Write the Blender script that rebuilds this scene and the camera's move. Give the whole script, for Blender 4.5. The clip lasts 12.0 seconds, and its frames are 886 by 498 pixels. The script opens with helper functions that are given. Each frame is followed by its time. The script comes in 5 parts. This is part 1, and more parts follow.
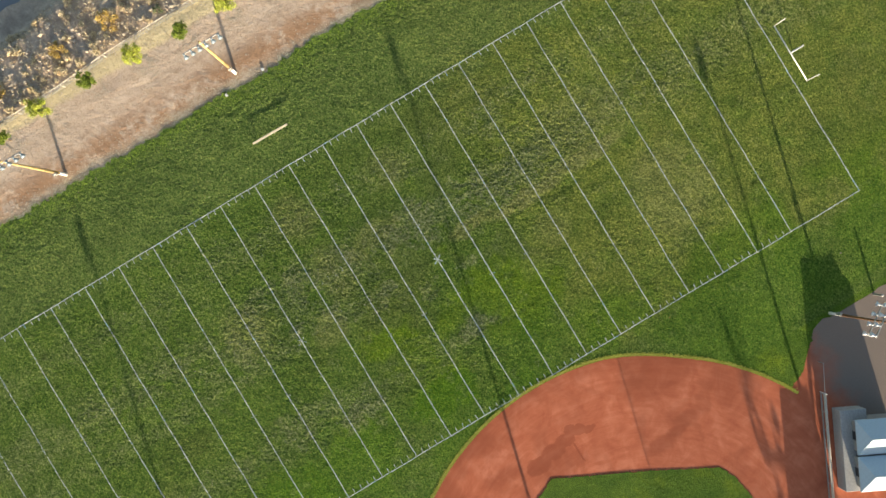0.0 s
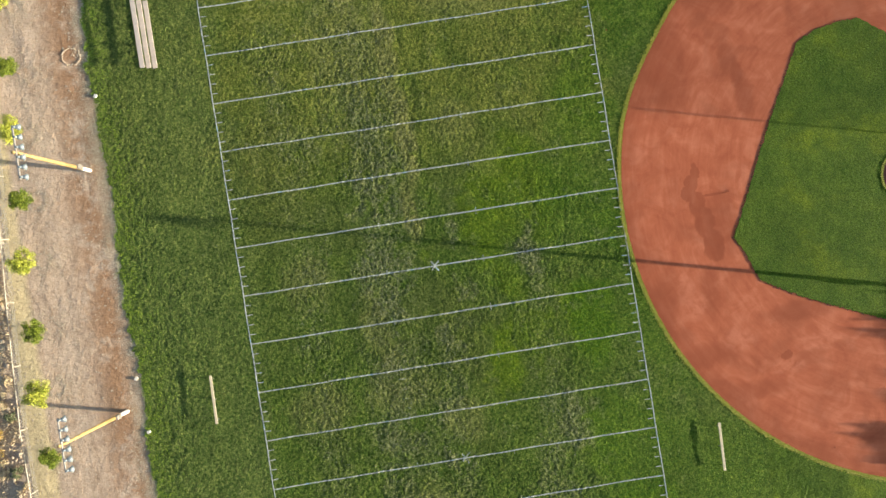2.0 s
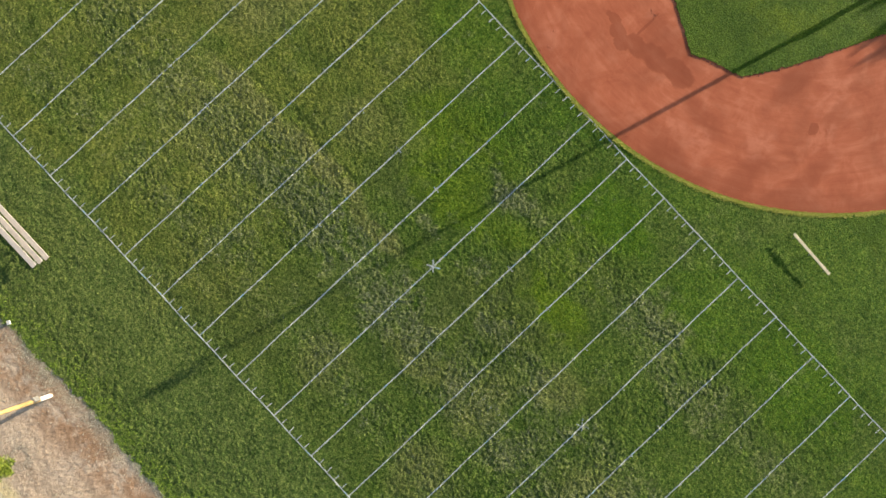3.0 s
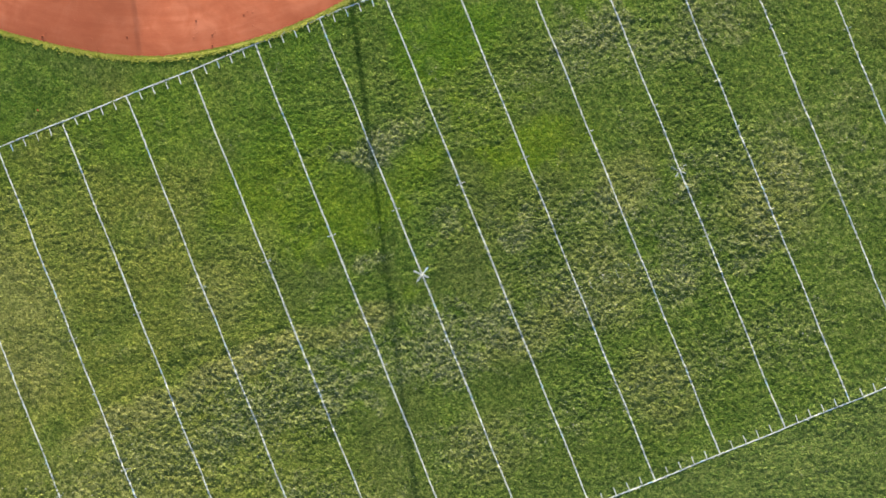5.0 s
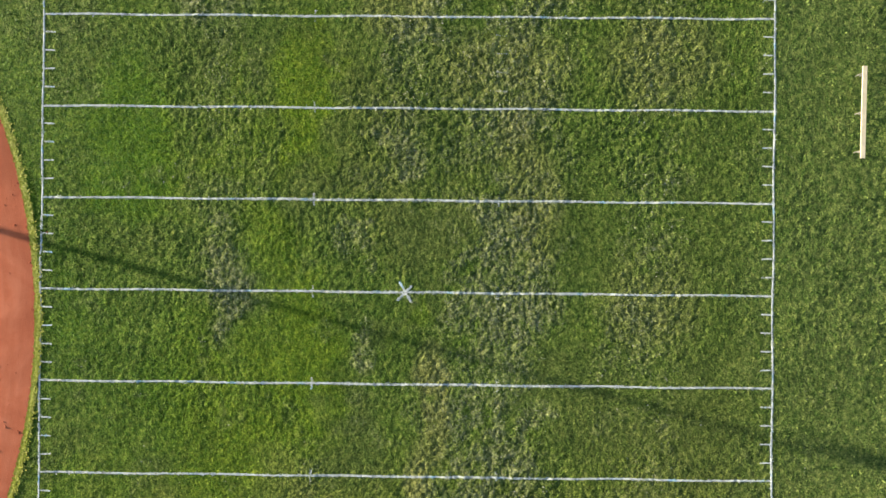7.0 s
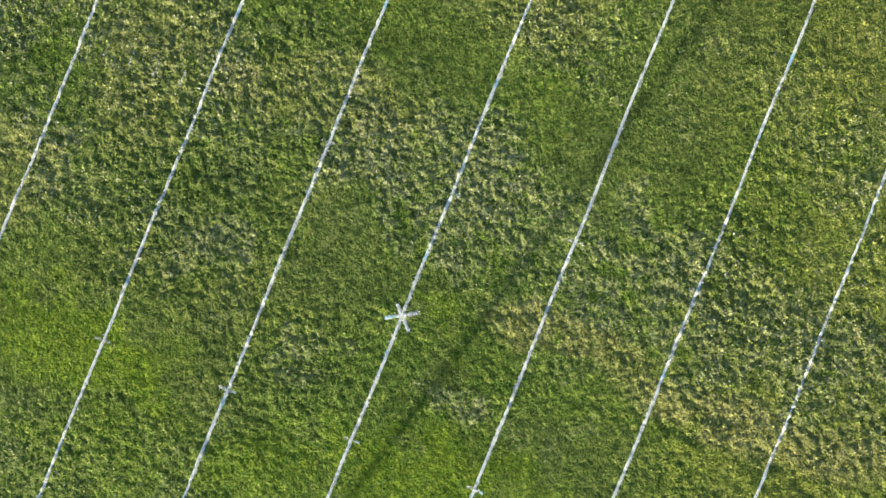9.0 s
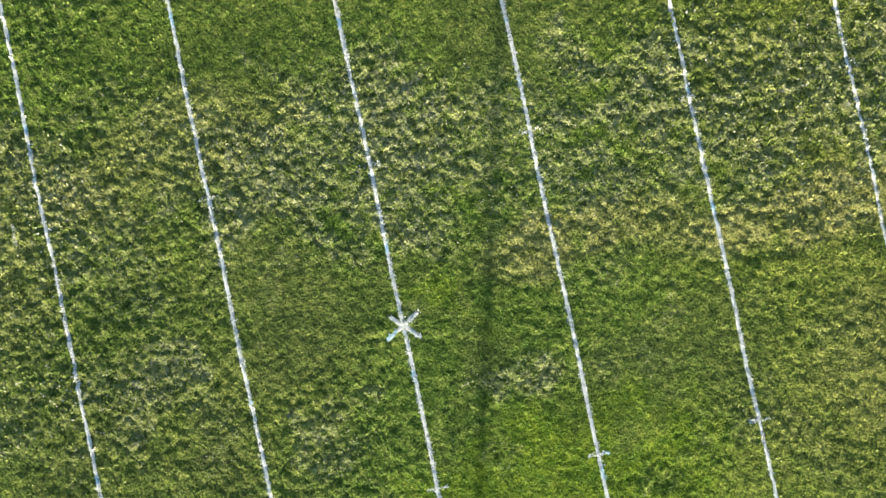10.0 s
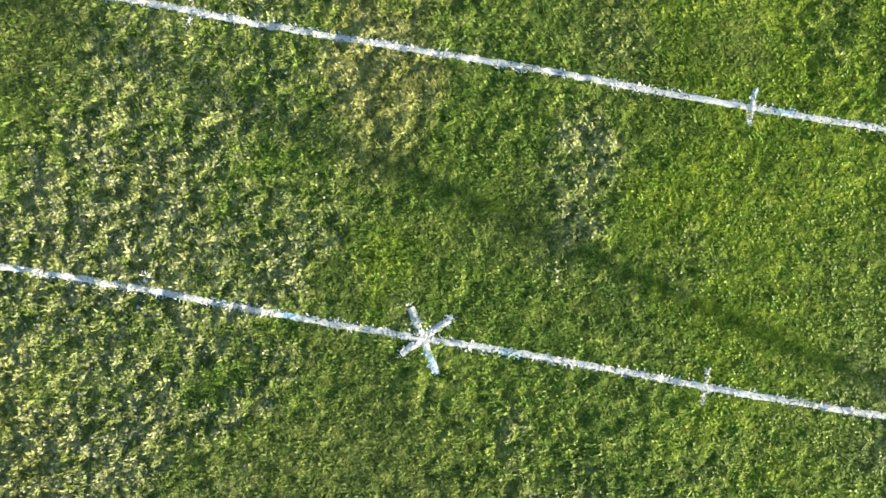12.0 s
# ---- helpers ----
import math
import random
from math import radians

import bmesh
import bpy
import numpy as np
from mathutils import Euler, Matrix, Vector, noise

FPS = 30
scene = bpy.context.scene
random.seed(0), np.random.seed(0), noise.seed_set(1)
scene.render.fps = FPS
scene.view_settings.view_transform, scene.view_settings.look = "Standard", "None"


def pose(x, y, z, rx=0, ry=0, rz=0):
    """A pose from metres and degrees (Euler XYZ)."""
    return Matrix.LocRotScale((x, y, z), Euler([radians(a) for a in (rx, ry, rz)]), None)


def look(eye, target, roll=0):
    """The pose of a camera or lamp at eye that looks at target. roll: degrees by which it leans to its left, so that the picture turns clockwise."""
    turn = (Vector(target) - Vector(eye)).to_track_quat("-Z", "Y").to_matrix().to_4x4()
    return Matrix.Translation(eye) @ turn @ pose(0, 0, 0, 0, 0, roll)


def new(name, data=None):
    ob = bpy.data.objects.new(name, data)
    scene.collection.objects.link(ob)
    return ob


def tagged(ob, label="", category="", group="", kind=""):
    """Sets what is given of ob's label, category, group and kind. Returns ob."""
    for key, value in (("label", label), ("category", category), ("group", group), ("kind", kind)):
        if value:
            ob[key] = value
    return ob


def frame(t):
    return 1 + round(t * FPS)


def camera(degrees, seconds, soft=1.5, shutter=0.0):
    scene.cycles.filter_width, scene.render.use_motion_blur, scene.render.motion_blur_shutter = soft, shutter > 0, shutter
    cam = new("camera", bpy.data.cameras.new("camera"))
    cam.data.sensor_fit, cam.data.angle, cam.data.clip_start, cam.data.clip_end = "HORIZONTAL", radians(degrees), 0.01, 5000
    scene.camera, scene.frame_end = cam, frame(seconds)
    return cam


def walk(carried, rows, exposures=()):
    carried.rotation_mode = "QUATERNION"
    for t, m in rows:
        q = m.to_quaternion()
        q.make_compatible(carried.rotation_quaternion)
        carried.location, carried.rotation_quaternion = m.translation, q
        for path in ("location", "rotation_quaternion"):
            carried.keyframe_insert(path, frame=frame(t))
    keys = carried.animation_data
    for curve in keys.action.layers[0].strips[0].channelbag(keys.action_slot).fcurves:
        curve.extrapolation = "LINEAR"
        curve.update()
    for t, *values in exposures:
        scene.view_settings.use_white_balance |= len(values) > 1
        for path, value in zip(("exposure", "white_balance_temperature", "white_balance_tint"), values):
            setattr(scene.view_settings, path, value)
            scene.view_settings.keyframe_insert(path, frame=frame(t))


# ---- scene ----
cam = camera(72.0, 12.0, soft=1.5)
PATH = (
    (0.0, pose(-0.524, 1.231, 70.339, 0.118, 0.135, 59.000)),
    (0.5, pose(-0.441, 1.625, 67.054, -0.127, 0.070, 41.883)),
    (1.0, pose(-0.138, 1.629, 63.670, -0.080, -0.150, 24.858)),
    (1.5, pose(0.134, 1.464, 60.657, 0.111, -0.421, 7.978)),
    (2.0, pose(0.329, 1.179, 57.458, 0.370, -0.610, -9.043)),
    (2.5, pose(0.386, 0.571, 54.382, 0.860, -0.705, -26.316)),
    (3.0, pose(0.451, 0.157, 51.286, 1.184, -0.669, -43.124)),
    (3.5, pose(0.513, -0.312, 48.175, 1.261, -0.512, -60.335)),
    (4.0, pose(0.766, -0.758, 45.461, 1.030, -0.267, -77.785)),
    (4.5, pose(0.895, -1.251, 42.847, 0.736, -0.015, -95.150)),
    (5.0, pose(0.634, -1.819, 40.121, 0.578, 0.111, -111.903)),
    (5.5, pose(0.115, -2.335, 37.420, 0.331, 0.344, -128.949)),
    (6.0, pose(-0.542, -2.458, 34.990, 0.212, 0.304, -145.799)),
    (6.5, pose(-1.298, -2.258, 32.493, 0.369, 0.314, -162.514)),
    (7.0, pose(-2.080, -2.069, 30.331, 0.192, 0.422, -179.413)),
    (7.5, pose(-2.421, -1.624, 27.821, 0.070, -0.001, -196.490)),
    (8.0, pose(-2.576, -1.086, 25.386, -0.026, -0.453, -213.537)),
    (8.5, pose(-2.642, -0.464, 23.162, -0.003, -0.657, -230.718)),
    (9.0, pose(-2.512, 0.231, 21.052, 0.163, -0.682, -247.863)),
    (9.5, pose(-2.167, 0.871, 18.989, 0.457, -0.588, -264.886)),
    (10.0, pose(-1.714, 1.384, 17.034, 0.601, -0.337, -281.950)),
    (10.5, pose(-1.251, 1.674, 15.131, 0.475, -0.295, -299.009)),
    (11.0, pose(-0.754, 1.739, 13.303, 0.448, -0.329, -316.143)),
    (11.5, pose(-0.311, 1.629, 11.563, 0.475, -0.243, -333.224)),
    (12.0, pose(0.054, 1.387, 9.881, 0.448, -0.147, -350.332)),
)
walk(cam, PATH, exposures=((0.0, 1.22), (3.0, 1.15), (5.0, 1.60), (6.3, 1.34), (7.3, 1.47), (9.0, 1.72), (12.0, 1.86)))

# ---- light: low sun over clear sky ----
SUN_EL, SUN_AZ = 9.6, -14.5          # degrees; azimuth from +x towards +y
sun_dir = Vector((math.cos(radians(SUN_EL)) * math.cos(radians(SUN_AZ)),
                  math.cos(radians(SUN_EL)) * math.sin(radians(SUN_AZ)), math.sin(radians(SUN_EL))))
sun_data = bpy.data.lights.new("sun", "SUN")
sun_data.energy, sun_data.angle, sun_data.color = 5.0, radians(0.45), (1.0, 0.86, 0.66)
sun = new("sun", sun_data)
sun.matrix_world = look(sun_dir * 200, (0, 0, 0))
world = bpy.data.worlds.new("world")
scene.world = world
world.use_nodes = True
wn = world.node_tree
sky = wn.nodes.new("ShaderNodeTexSky")
sky.sky_type, sky.sun_disc = "NISHITA", False
sky.sun_elevation, sky.sun_rotation = radians(SUN_EL), radians(90 - SUN_AZ)
sky.air_density, sky.dust_density = 1.0, 1.5
wn.links.new(sky.outputs[0], wn.nodes["Background"].inputs[0])
wn.nodes["Background"].inputs[1].default_value = 0.102


ARC_C, ARC_R = (48.2, 1.8), 29.9         # outer edge of the clay infield


# ---- material kit ----
class Mat:
    """A node material with short calls for the usual nodes."""

    def __init__(self, name, rough=0.9, spec=0.2):
        self.m = bpy.data.materials.new(name)
        self.m.use_nodes = True
        self.t = self.m.node_tree
        self.b = self.t.nodes["Principled BSDF"]
        self.b.inputs["Roughness"].default_value = rough
        self.b.inputs["Specular IOR Level"].default_value = spec
        self.pos = self.t.nodes.new("ShaderNodeTexCoord").outputs["Object"]
        self.out = self.t.nodes["Material Output"]

    def put(self, sock, v):
        if isinstance(v, (int, float)):
            sock.default_value = v
        elif isinstance(v, tuple):
            sock.default_value = v if len(v) == len(sock.default_value) else (*v, 1.0)
        else:
            self.t.links.new(v, sock)

    def world(self):
        return self.t.nodes.new("ShaderNodeNewGeometry").outputs["Position"]

    def island(self):
        return self.t.nodes.new("ShaderNodeNewGeometry").outputs["Random Per Island"]

    def rand(self):
        return self.t.nodes.new("ShaderNodeObjectInfo").outputs["Random"]

    def noise(self, scale, detail=3.0, rough=0.55, vec=None, warp=0.0):
        n = self.t.nodes.new("ShaderNodeTexNoise")
        self.put(n.inputs["Vector"], vec or self.pos)
        n.inputs["Scale"].default_value, n.inputs["Detail"].default_value = scale, detail
        n.inputs["Roughness"].default_value, n.inputs["Distortion"].default_value = rough, warp
        return n.outputs["Fac"]

    def cells(self, scale, vec=None, feature="F1", out="Distance"):
        n = self.t.nodes.new("ShaderNodeTexVoronoi")
        n.feature = feature
        self.put(n.inputs["Vector"], vec or self.pos)
        n.inputs["Scale"].default_value = scale
        return n.outputs[out]

    def ramp(self, f, *stops):
        n = self.t.nodes.new("ShaderNodeValToRGB")
        e = n.color_ramp.elements
        while len(e) < len(stops):
            e.new(0.5)
        for k, (p, c) in zip(e, stops):
            k.position = p
            k.color = (c, c, c, 1) if isinstance(c, (int, float)) else (*c, 1)
        self.put(n.inputs[0], f)
        return n.outputs[0]

    def span(self, f, a, b, lo=0.0, hi=1.0):
        n = self.t.nodes.new("ShaderNodeMapRange")
        n.interpolation_type = "SMOOTHSTEP"
        for i, v in enumerate((f, a, b, lo, hi)):
            self.put(n.inputs[i], v)
        return n.outputs[0]

    def calc(self, op, a, b=0.0):
        n = self.t.nodes.new("ShaderNodeMath")
        n.operation = op
        self.put(n.inputs[0], a)
        self.put(n.inputs[1], b)
        return n.outputs[0]

    def mix(self, f, a, b, mode="MIX"):
        n = self.t.nodes.new("ShaderNodeMix")
        n.data_type, n.blend_type = "RGBA", mode
        self.put(n.inputs[0], f)
        self.put(n.inputs[6], a)
        self.put(n.inputs[7], b)
        return n.outputs[2]

    def xyz(self, vec=None):
        n = self.t.nodes.new("ShaderNodeSeparateXYZ")
        self.put(n.inputs[0], vec or self.pos)
        return n.outputs

    def stretch(self, s, turn=0.0, vec=None):
        n = self.t.nodes.new("ShaderNodeMapping")
        self.put(n.inputs[0], vec or self.pos)
        n.inputs["Rotation"].default_value = (0, 0, radians(turn))
        n.inputs["Scale"].default_value = s
        return n.outputs[0]

    def bump(self, h, strength, dist=0.02, under=None):
        n = self.t.nodes.new("ShaderNodeBump")
        n.inputs["Strength"].default_value, n.inputs["Distance"].default_value = strength, dist
        self.put(n.inputs["Height"], h)
        if under:
            self.put(n.inputs["Normal"], under)
        self.t.links.new(n.outputs[0], self.b.inputs["Normal"])
        return n.outputs[0]

    def colour(self, c):
        self.put(self.b.inputs["Base Color"], c)
        return self


def plain(name, c, rough=0.6, metal=0.0, vary=0.12, scale=6.0, bump=0.0):
    """Painted or bare stuff with a little mottling and wear."""
    k = Mat(name, rough, 0.4)
    n = k.noise(scale, 5, 0.6)
    lo, hi = tuple(v * (1 - 2 * vary) for v in c), tuple(min(1.0, v * (1 + vary)) for v in c)
    k.colour(k.ramp(n, (0.3, lo), (0.7, hi)))
    k.b.inputs["Metallic"].default_value = metal
    k.put(k.b.inputs["Roughness"], k.span(k.noise(scale * 4, 3), 0.3, 0.7, max(0.05, rough - 0.12), min(1.0, rough + 0.12)))
    if bump:
        k.bump(k.noise(scale * 8, 4), bump, 0.01)
    return k.m


def turf_colour(k, p):
    """Turf colour over the field: lush, clovery and dry places, and mottling at several sizes."""
    x, y, _ = k.xyz(p)

    def held(key):
        at = k.t.nodes.new("ShaderNodeAttribute")
        at.attribute_name = key
        return at.outputs["Fac"]

    worn, dry, lush, dense = held("worn"), held("dry"), held("lush"), held("dense")
    big = k.noise(0.055, 3, 0.55, p)
    mid = k.noise(0.32, 4, 0.6, p)
    clump = k.noise(3.6, 4, 0.66, p)
    base = k.ramp(clump, (0.36, (0.052, 0.110, 0.015)), (0.5, (0.101, 0.176, 0.024)), (0.64, (0.177, 0.247, 0.045)))
    olive = k.calc("MULTIPLY", k.span(y, 4.0, 15.0), k.calc("MULTIPLY", k.span(x, 21.0, 17.0), k.span(mid, 0.34, 0.60, 0.35, 0.8)))
    base = k.mix(olive, base, k.ramp(clump, (0.37, (0.122, 0.164, 0.026)), (0.63, (0.268, 0.300, 0.062))))
    dull = k.span(big, 0.50, 0.70)
    base = k.mix(k.calc("MULTIPLY", dull, 0.35), base, k.ramp(clump, (0.37, (0.105, 0.125, 0.028)), (0.63, (0.235, 0.235, 0.075))))
    base = k.mix(k.calc("MULTIPLY", dense, 0.7), base, k.ramp(clump, (0.37, (0.066, 0.108, 0.024)), (0.63, (0.138, 0.184, 0.044))))
    base = k.mix(k.calc("MULTIPLY", lush, 0.95), base, k.mix(k.span(x, 9.5, 13.0), k.ramp(clump, (0.37, (0.080, 0.168, 0.007)), (0.63, (0.190, 0.285, 0.015))),
                                                            k.ramp(clump, (0.37, (0.052, 0.142, 0.006)), (0.63, (0.128, 0.238, 0.012)))))
    base = k.mix(k.calc("MULTIPLY", worn, 0.8), base, k.ramp(clump, (0.38, (0.094, 0.136, 0.030)), (0.5, (0.192, 0.228, 0.080)), (0.62, (0.322, 0.348, 0.170))))
    base = k.mix(k.calc("MULTIPLY", dry, 0.78), base, k.ramp(clump, (0.36, (0.170, 0.190, 0.048)), (0.62, (0.335, 0.350, 0.130))))
    # cooler, denser turf west of the line and on the ball field
    xe = k.calc("ADD", x, k.calc("MULTIPLY", k.calc("SUBTRACT", mid, 0.5), 7.0))
    cool = k.calc("MAXIMUM", k.span(xe, -15.0, -20.0), k.span(x, 18.3, 21.5, 0.0, 0.15))
    base = k.mix(k.calc("MULTIPLY", cool, 0.7), base, k.ramp(clump, (0.37, (0.076, 0.138, 0.030)), (0.63, (0.215, 0.276, 0.080))))
    # infield: dense, dark, with brighter spots
    spots = k.noise(0.24, 5, 0.6, p)
    base = k.mix(k.span(x, 28.0, 28.4, 0.0, 0.85), base, k.ramp(spots, (0.34, (0.070, 0.150, 0.012)), (0.54, (0.100, 0.182, 0.016)), (0.70, (0.185, 0.272, 0.016))))
    mott = k.calc("ADD", k.calc("MULTIPLY", k.noise(0.75, 3, 0.6, p), 0.6), k.calc("MULTIPLY", k.noise(0.14, 2, 0.5, p), 0.4))
    base = k.mix(1.0, base, k.ramp(mott, (0.34, (0.78, 0.81, 0.78)), (0.5, (1.0, 1.0, 1.0)), (0.66, (1.24, 1.18, 1.20))), "MULTIPLY")
    tuft = k.noise(9.0, 3, 0.65, p)
    base = k.mix(1.0, base, k.ramp(tuft, (0.38, (0.68, 0.71, 0.70)), (0.5, (1.0, 1.0, 1.0)), (0.62, (1.34, 1.30, 1.32))), "MULTIPLY")
    return base, worn


def turf_material():
    k = Mat("turf", 0.85, 0.1)
    c, _ = turf_colour(k, k.world())
    k.colour(c)
    p = k.world()
    v = k.t.nodes.new("ShaderNodeVectorMath")
    k.put(v.inputs[0], p)
    warp = k.t.nodes.new("ShaderNodeTexNoise")
    k.put(warp.inputs["Vector"], p)
    warp.inputs["Scale"].default_value = 5.0
    k.put(v.inputs[1], warp.outputs["Color"])
    v.operation = "ADD"
    dome = k.calc("SUBTRACT", 1.0, k.cells(2.9, v.outputs[0]))
    h = k.calc("ADD", k.calc("MULTIPLY", dome, 0.75), k.calc("MULTIPLY", k.noise(7.0, 4, 0.7, p), 0.8))
    n1 = k.bump(h, 1.0, 0.26)
    k.bump(k.noise(24.0, 3, 0.65, p), 0.9, 0.05, n1)
    return k.m


def blade_material(name, paint=False, lip=False, clover=False):
    """Single leaves: each a little lighter or darker than the turf round it; light shines through them."""
    k = Mat(name, 0.6, 0.2)
    r = k.island()
    if paint:
        # blue cast of the sky on the white paint, mixed into the leaf colour
        c = k.mix(k.span(k.noise(1.1, 2, 0.5, k.world()), 0.57, 0.69, 0.06, 0.95), (0.56, 0.60, 0.59), (0.30, 0.49, 0.63))
        c = k.mix(k.span(r, 0.94, 0.98, 0.0, 0.6), c, (0.22, 0.27, 0.12))
    elif clover:
        c = k.ramp(r, (0.0, (0.135, 0.172, 0.075)), (0.5, (0.21, 0.242, 0.132)), (0.86, (0.285, 0.31, 0.205)), (1.0, (0.45, 0.47, 0.40)))
    elif lip:
        # yellow-green rim grass, the low sun's brightness put into its colour
        c = k.ramp(r, (0.0, (0.28, 0.35, 0.03)), (0.5, (0.46, 0.48, 0.06)), (1.0, (0.64, 0.60, 0.15)))
    else:
        c, worn = turf_colour(k, k.world())
        c = k.mix(1.0, c, k.ramp(r, (0.0, (1.12, 1.13, 1.12)), (0.5, (1.28, 1.28, 1.28)), (0.85, (1.36, 1.35, 1.33)), (1.0, (1.42, 1.40, 1.38))), "MULTIPLY")
        tone = k.noise(9.5, 3, 0.65, k.world())
        c = k.mix(k.span(tone, 0.50, 0.68, 0.0, 0.10), c, k.mix(1.0, c, (1.75, 1.45, 1.1), "MULTIPLY"))
        c = k.mix(k.span(tone, 0.48, 0.34, 0.0, 0.10), c, k.mix(1.0, c, (0.68, 0.72, 0.66), "MULTIPLY"))
    k.colour(c)
    if not paint:
        tr = k.t.nodes.new("ShaderNodeBsdfTranslucent")
        k.put(tr.inputs[0], k.mix(0.4, c, (0.31, 0.37, 0.05)))
        ms = k.t.nodes.new("ShaderNodeMixShader")
        ms.inputs[0].default_value = 0.15 if clover else 0.25
        k.t.links.new(k.b.outputs[0], ms.inputs[1])
        k.t.links.new(tr.outputs[0], ms.inputs[2])
        k.t.links.new(ms.outputs[0], k.out.inputs["Surface"])
    return k.m


def clay_material():
    k = Mat("red_clay", 0.92, 0.15)
    p = k.world()
    x, y, _ = k.xyz(p)
    ox, oy = k.calc("SUBTRACT", x, 45.8), k.calc("SUBTRACT", y, 1.5)
    ring = k.calc("SQRT", k.calc("ADD", k.calc("MULTIPLY", ox, ox), k.calc("MULTIPLY", oy, oy)))
    polar = k.t.nodes.new("ShaderNodeCombineXYZ")
    k.put(polar.inputs[0], k.calc("MULTIPLY", ring, 1.7))
    k.put(polar.inputs[1], k.calc("MULTIPLY", k.calc("ARCTAN2", oy, ox), 5.0))
    arcs = k.noise(0.9, 5, 0.65, polar.outputs[0], 0.4)
    drag = k.calc("ADD", k.calc("MULTIPLY", arcs, 0.4), k.calc("MULTIPLY", k.noise(0.42, 6, 0.66, p, 0.9), 0.6))
    damp = k.noise(0.16, 4, 0.5, p, 1.2)
    grit = k.noise(9.0, 5, 0.7, p)
    c = k.ramp(drag, (0.35, (0.405, 0.108, 0.053)), (0.5, (0.500, 0.147, 0.074)), (0.65, (0.600, 0.205, 0.115)))
    c = k.mix(k.span(damp, 0.48, 0.66, 0.0, 0.4), c, (0.300, 0.085, 0.042))
    c = k.mix(k.span(grit, 0.5, 0.8, 0.0, 0.3), c, (0.45, 0.19, 0.115))
    # damp places where the hose ran
    ragged_x = k.calc("ADD", x, k.calc("MULTIPLY", k.calc("SUBTRACT", k.noise(0.9, 4, 0.5, p), 0.5), 1.1))
    ragged_y = k.calc("ADD", y, k.calc("MULTIPLY", k.calc("SUBTRACT", k.noise(0.8, 4, 0.6, k.stretch((1, 1, 1), 40, p)), 0.5), 1.1))
    damp_places = ((25.15, 3.9, 0.65, 0.8, 0.6), (25.7, 4.9, 0.4, 0.9, 0.6), (24.7, 2.9, 0.85, 0.7, 0.6), (25.5, 1.8, 0.8, 1.3, 0.6), (25.9, 0.0, 0.9, 1.6, 0.6), (26.4, -2.2, 1.0, 1.6, 0.55),
                   (27.6, -0.6, 1.5, 2.8, 0.42), (27.0, 2.55, 1.5, 0.12, 0.65), (30.4, 15.2, 0.8, 1.8, 0.4), (31.5, 11.4, 0.9, 2.4, 0.5), (31.1, 13.6, 0.5, 1.6, 0.45), (29.6, 20.6, 2.4, 1.6, 0.4), (20.8, -7.4, 1.2, 2.2, 0.45),
                   (33.6, -9.6, 3.4, 0.9, 0.45), (24.6, -12.4, 2.6, 1.2, 0.45), (28.4, -16.4, 3.0, 0.9, 0.4), (24.0, 15.0, 2.6, 5.0, 0.45), (31.6, -13.6, 0.5, 0.4, 0.6), (25.4, -6.6, 1.0, 2.2, 0.4))
    wet = None
    for cx, cy, rx, ry, amount in damp_places:
        thin = ry < 0.3
        ex = k.calc("DIVIDE", k.calc("SUBTRACT", x if thin else ragged_x, cx), rx)
        ey = k.calc("DIVIDE", k.calc("SUBTRACT", y if thin else ragged_y, cy), ry)
        d = k.calc("ADD", k.calc("MULTIPLY", ex, ex), k.calc("MULTIPLY", ey, ey))
        if amount > 0.52:
            soak = k.span(d, 0.7, 1.2, 1.0, 0.0)
            wet = soak if wet is None else k.calc("MAXIMUM", wet, soak)
        else:
            c = k.mix(k.span(d, 0.15, 1.75, amount, 0.0), c, (0.270, 0.070, 0.034))
    c = k.mix(k.calc("MULTIPLY", wet, 0.55), c, (0.270, 0.070, 0.034))
    # dry scuffed places, paler
    for cx, cy, rx, ry in ((23.6, -7.6, 1.3, 1.5), (23.2, -5.4, 0.8, 0.8), (27.4, -11.4, 1.6, 1.2), (31.6, -14.6, 1.8, 0.8), (35.0, -12.8, 2.4, 0.8)):
        ex = k.calc("DIVIDE", k.calc("SUBTRACT", ragged_x, cx), rx)
        ey = k.calc("DIVIDE", k.calc("SUBTRACT", ragged_y, cy), ry)
        d = k.calc("ADD", k.calc("MULTIPLY", ex, ex), k.calc("MULTIPLY", ey, ey))
        c = k.mix(k.calc("MULTIPLY", k.span(d, 0.1, 1.6, 0.6, 0.0), k.span(k.noise(1.1, 6, 0.65, p, 0.6), 0.36, 0.68)), c, (0.640, 0.235, 0.140))
    # darker, redder rim along the turf
    rim = k.calc("SQRT", k.calc("ADD", k.calc("POWER", k.calc("SUBTRACT", x, ARC_C[0]), 2.0), k.calc("POWER", k.calc("SUBTRACT", y, ARC_C[1]), 2.0)))
    rim = k.calc("ADD", rim, k.calc("MULTIPLY", k.calc("SUBTRACT", k.noise(0.5, 5, 0.65, p), 0.5), 3.0))
    c = k.mix(k.span(rim, ARC_R - 2.6, ARC_R - 0.6, 0.0, 0.4), c, (0.300, 0.082, 0.040))
    path = k.span(k.calc("ADD", y, k.calc("MULTIPLY", k.noise(0.4, 3, 0.5, p), 5.0)), 32.0, 36.5)
    c = k.mix(path, c, k.ramp(grit, (0.3, (0.165, 0.130, 0.108)), (0.7, (0.27, 0.22, 0.180))))
    k.colour(c)
    n1 = k.bump(drag, 0.4, 0.06)
    k.bump(grit, 0.45, 0.02, n1)
    return k.m


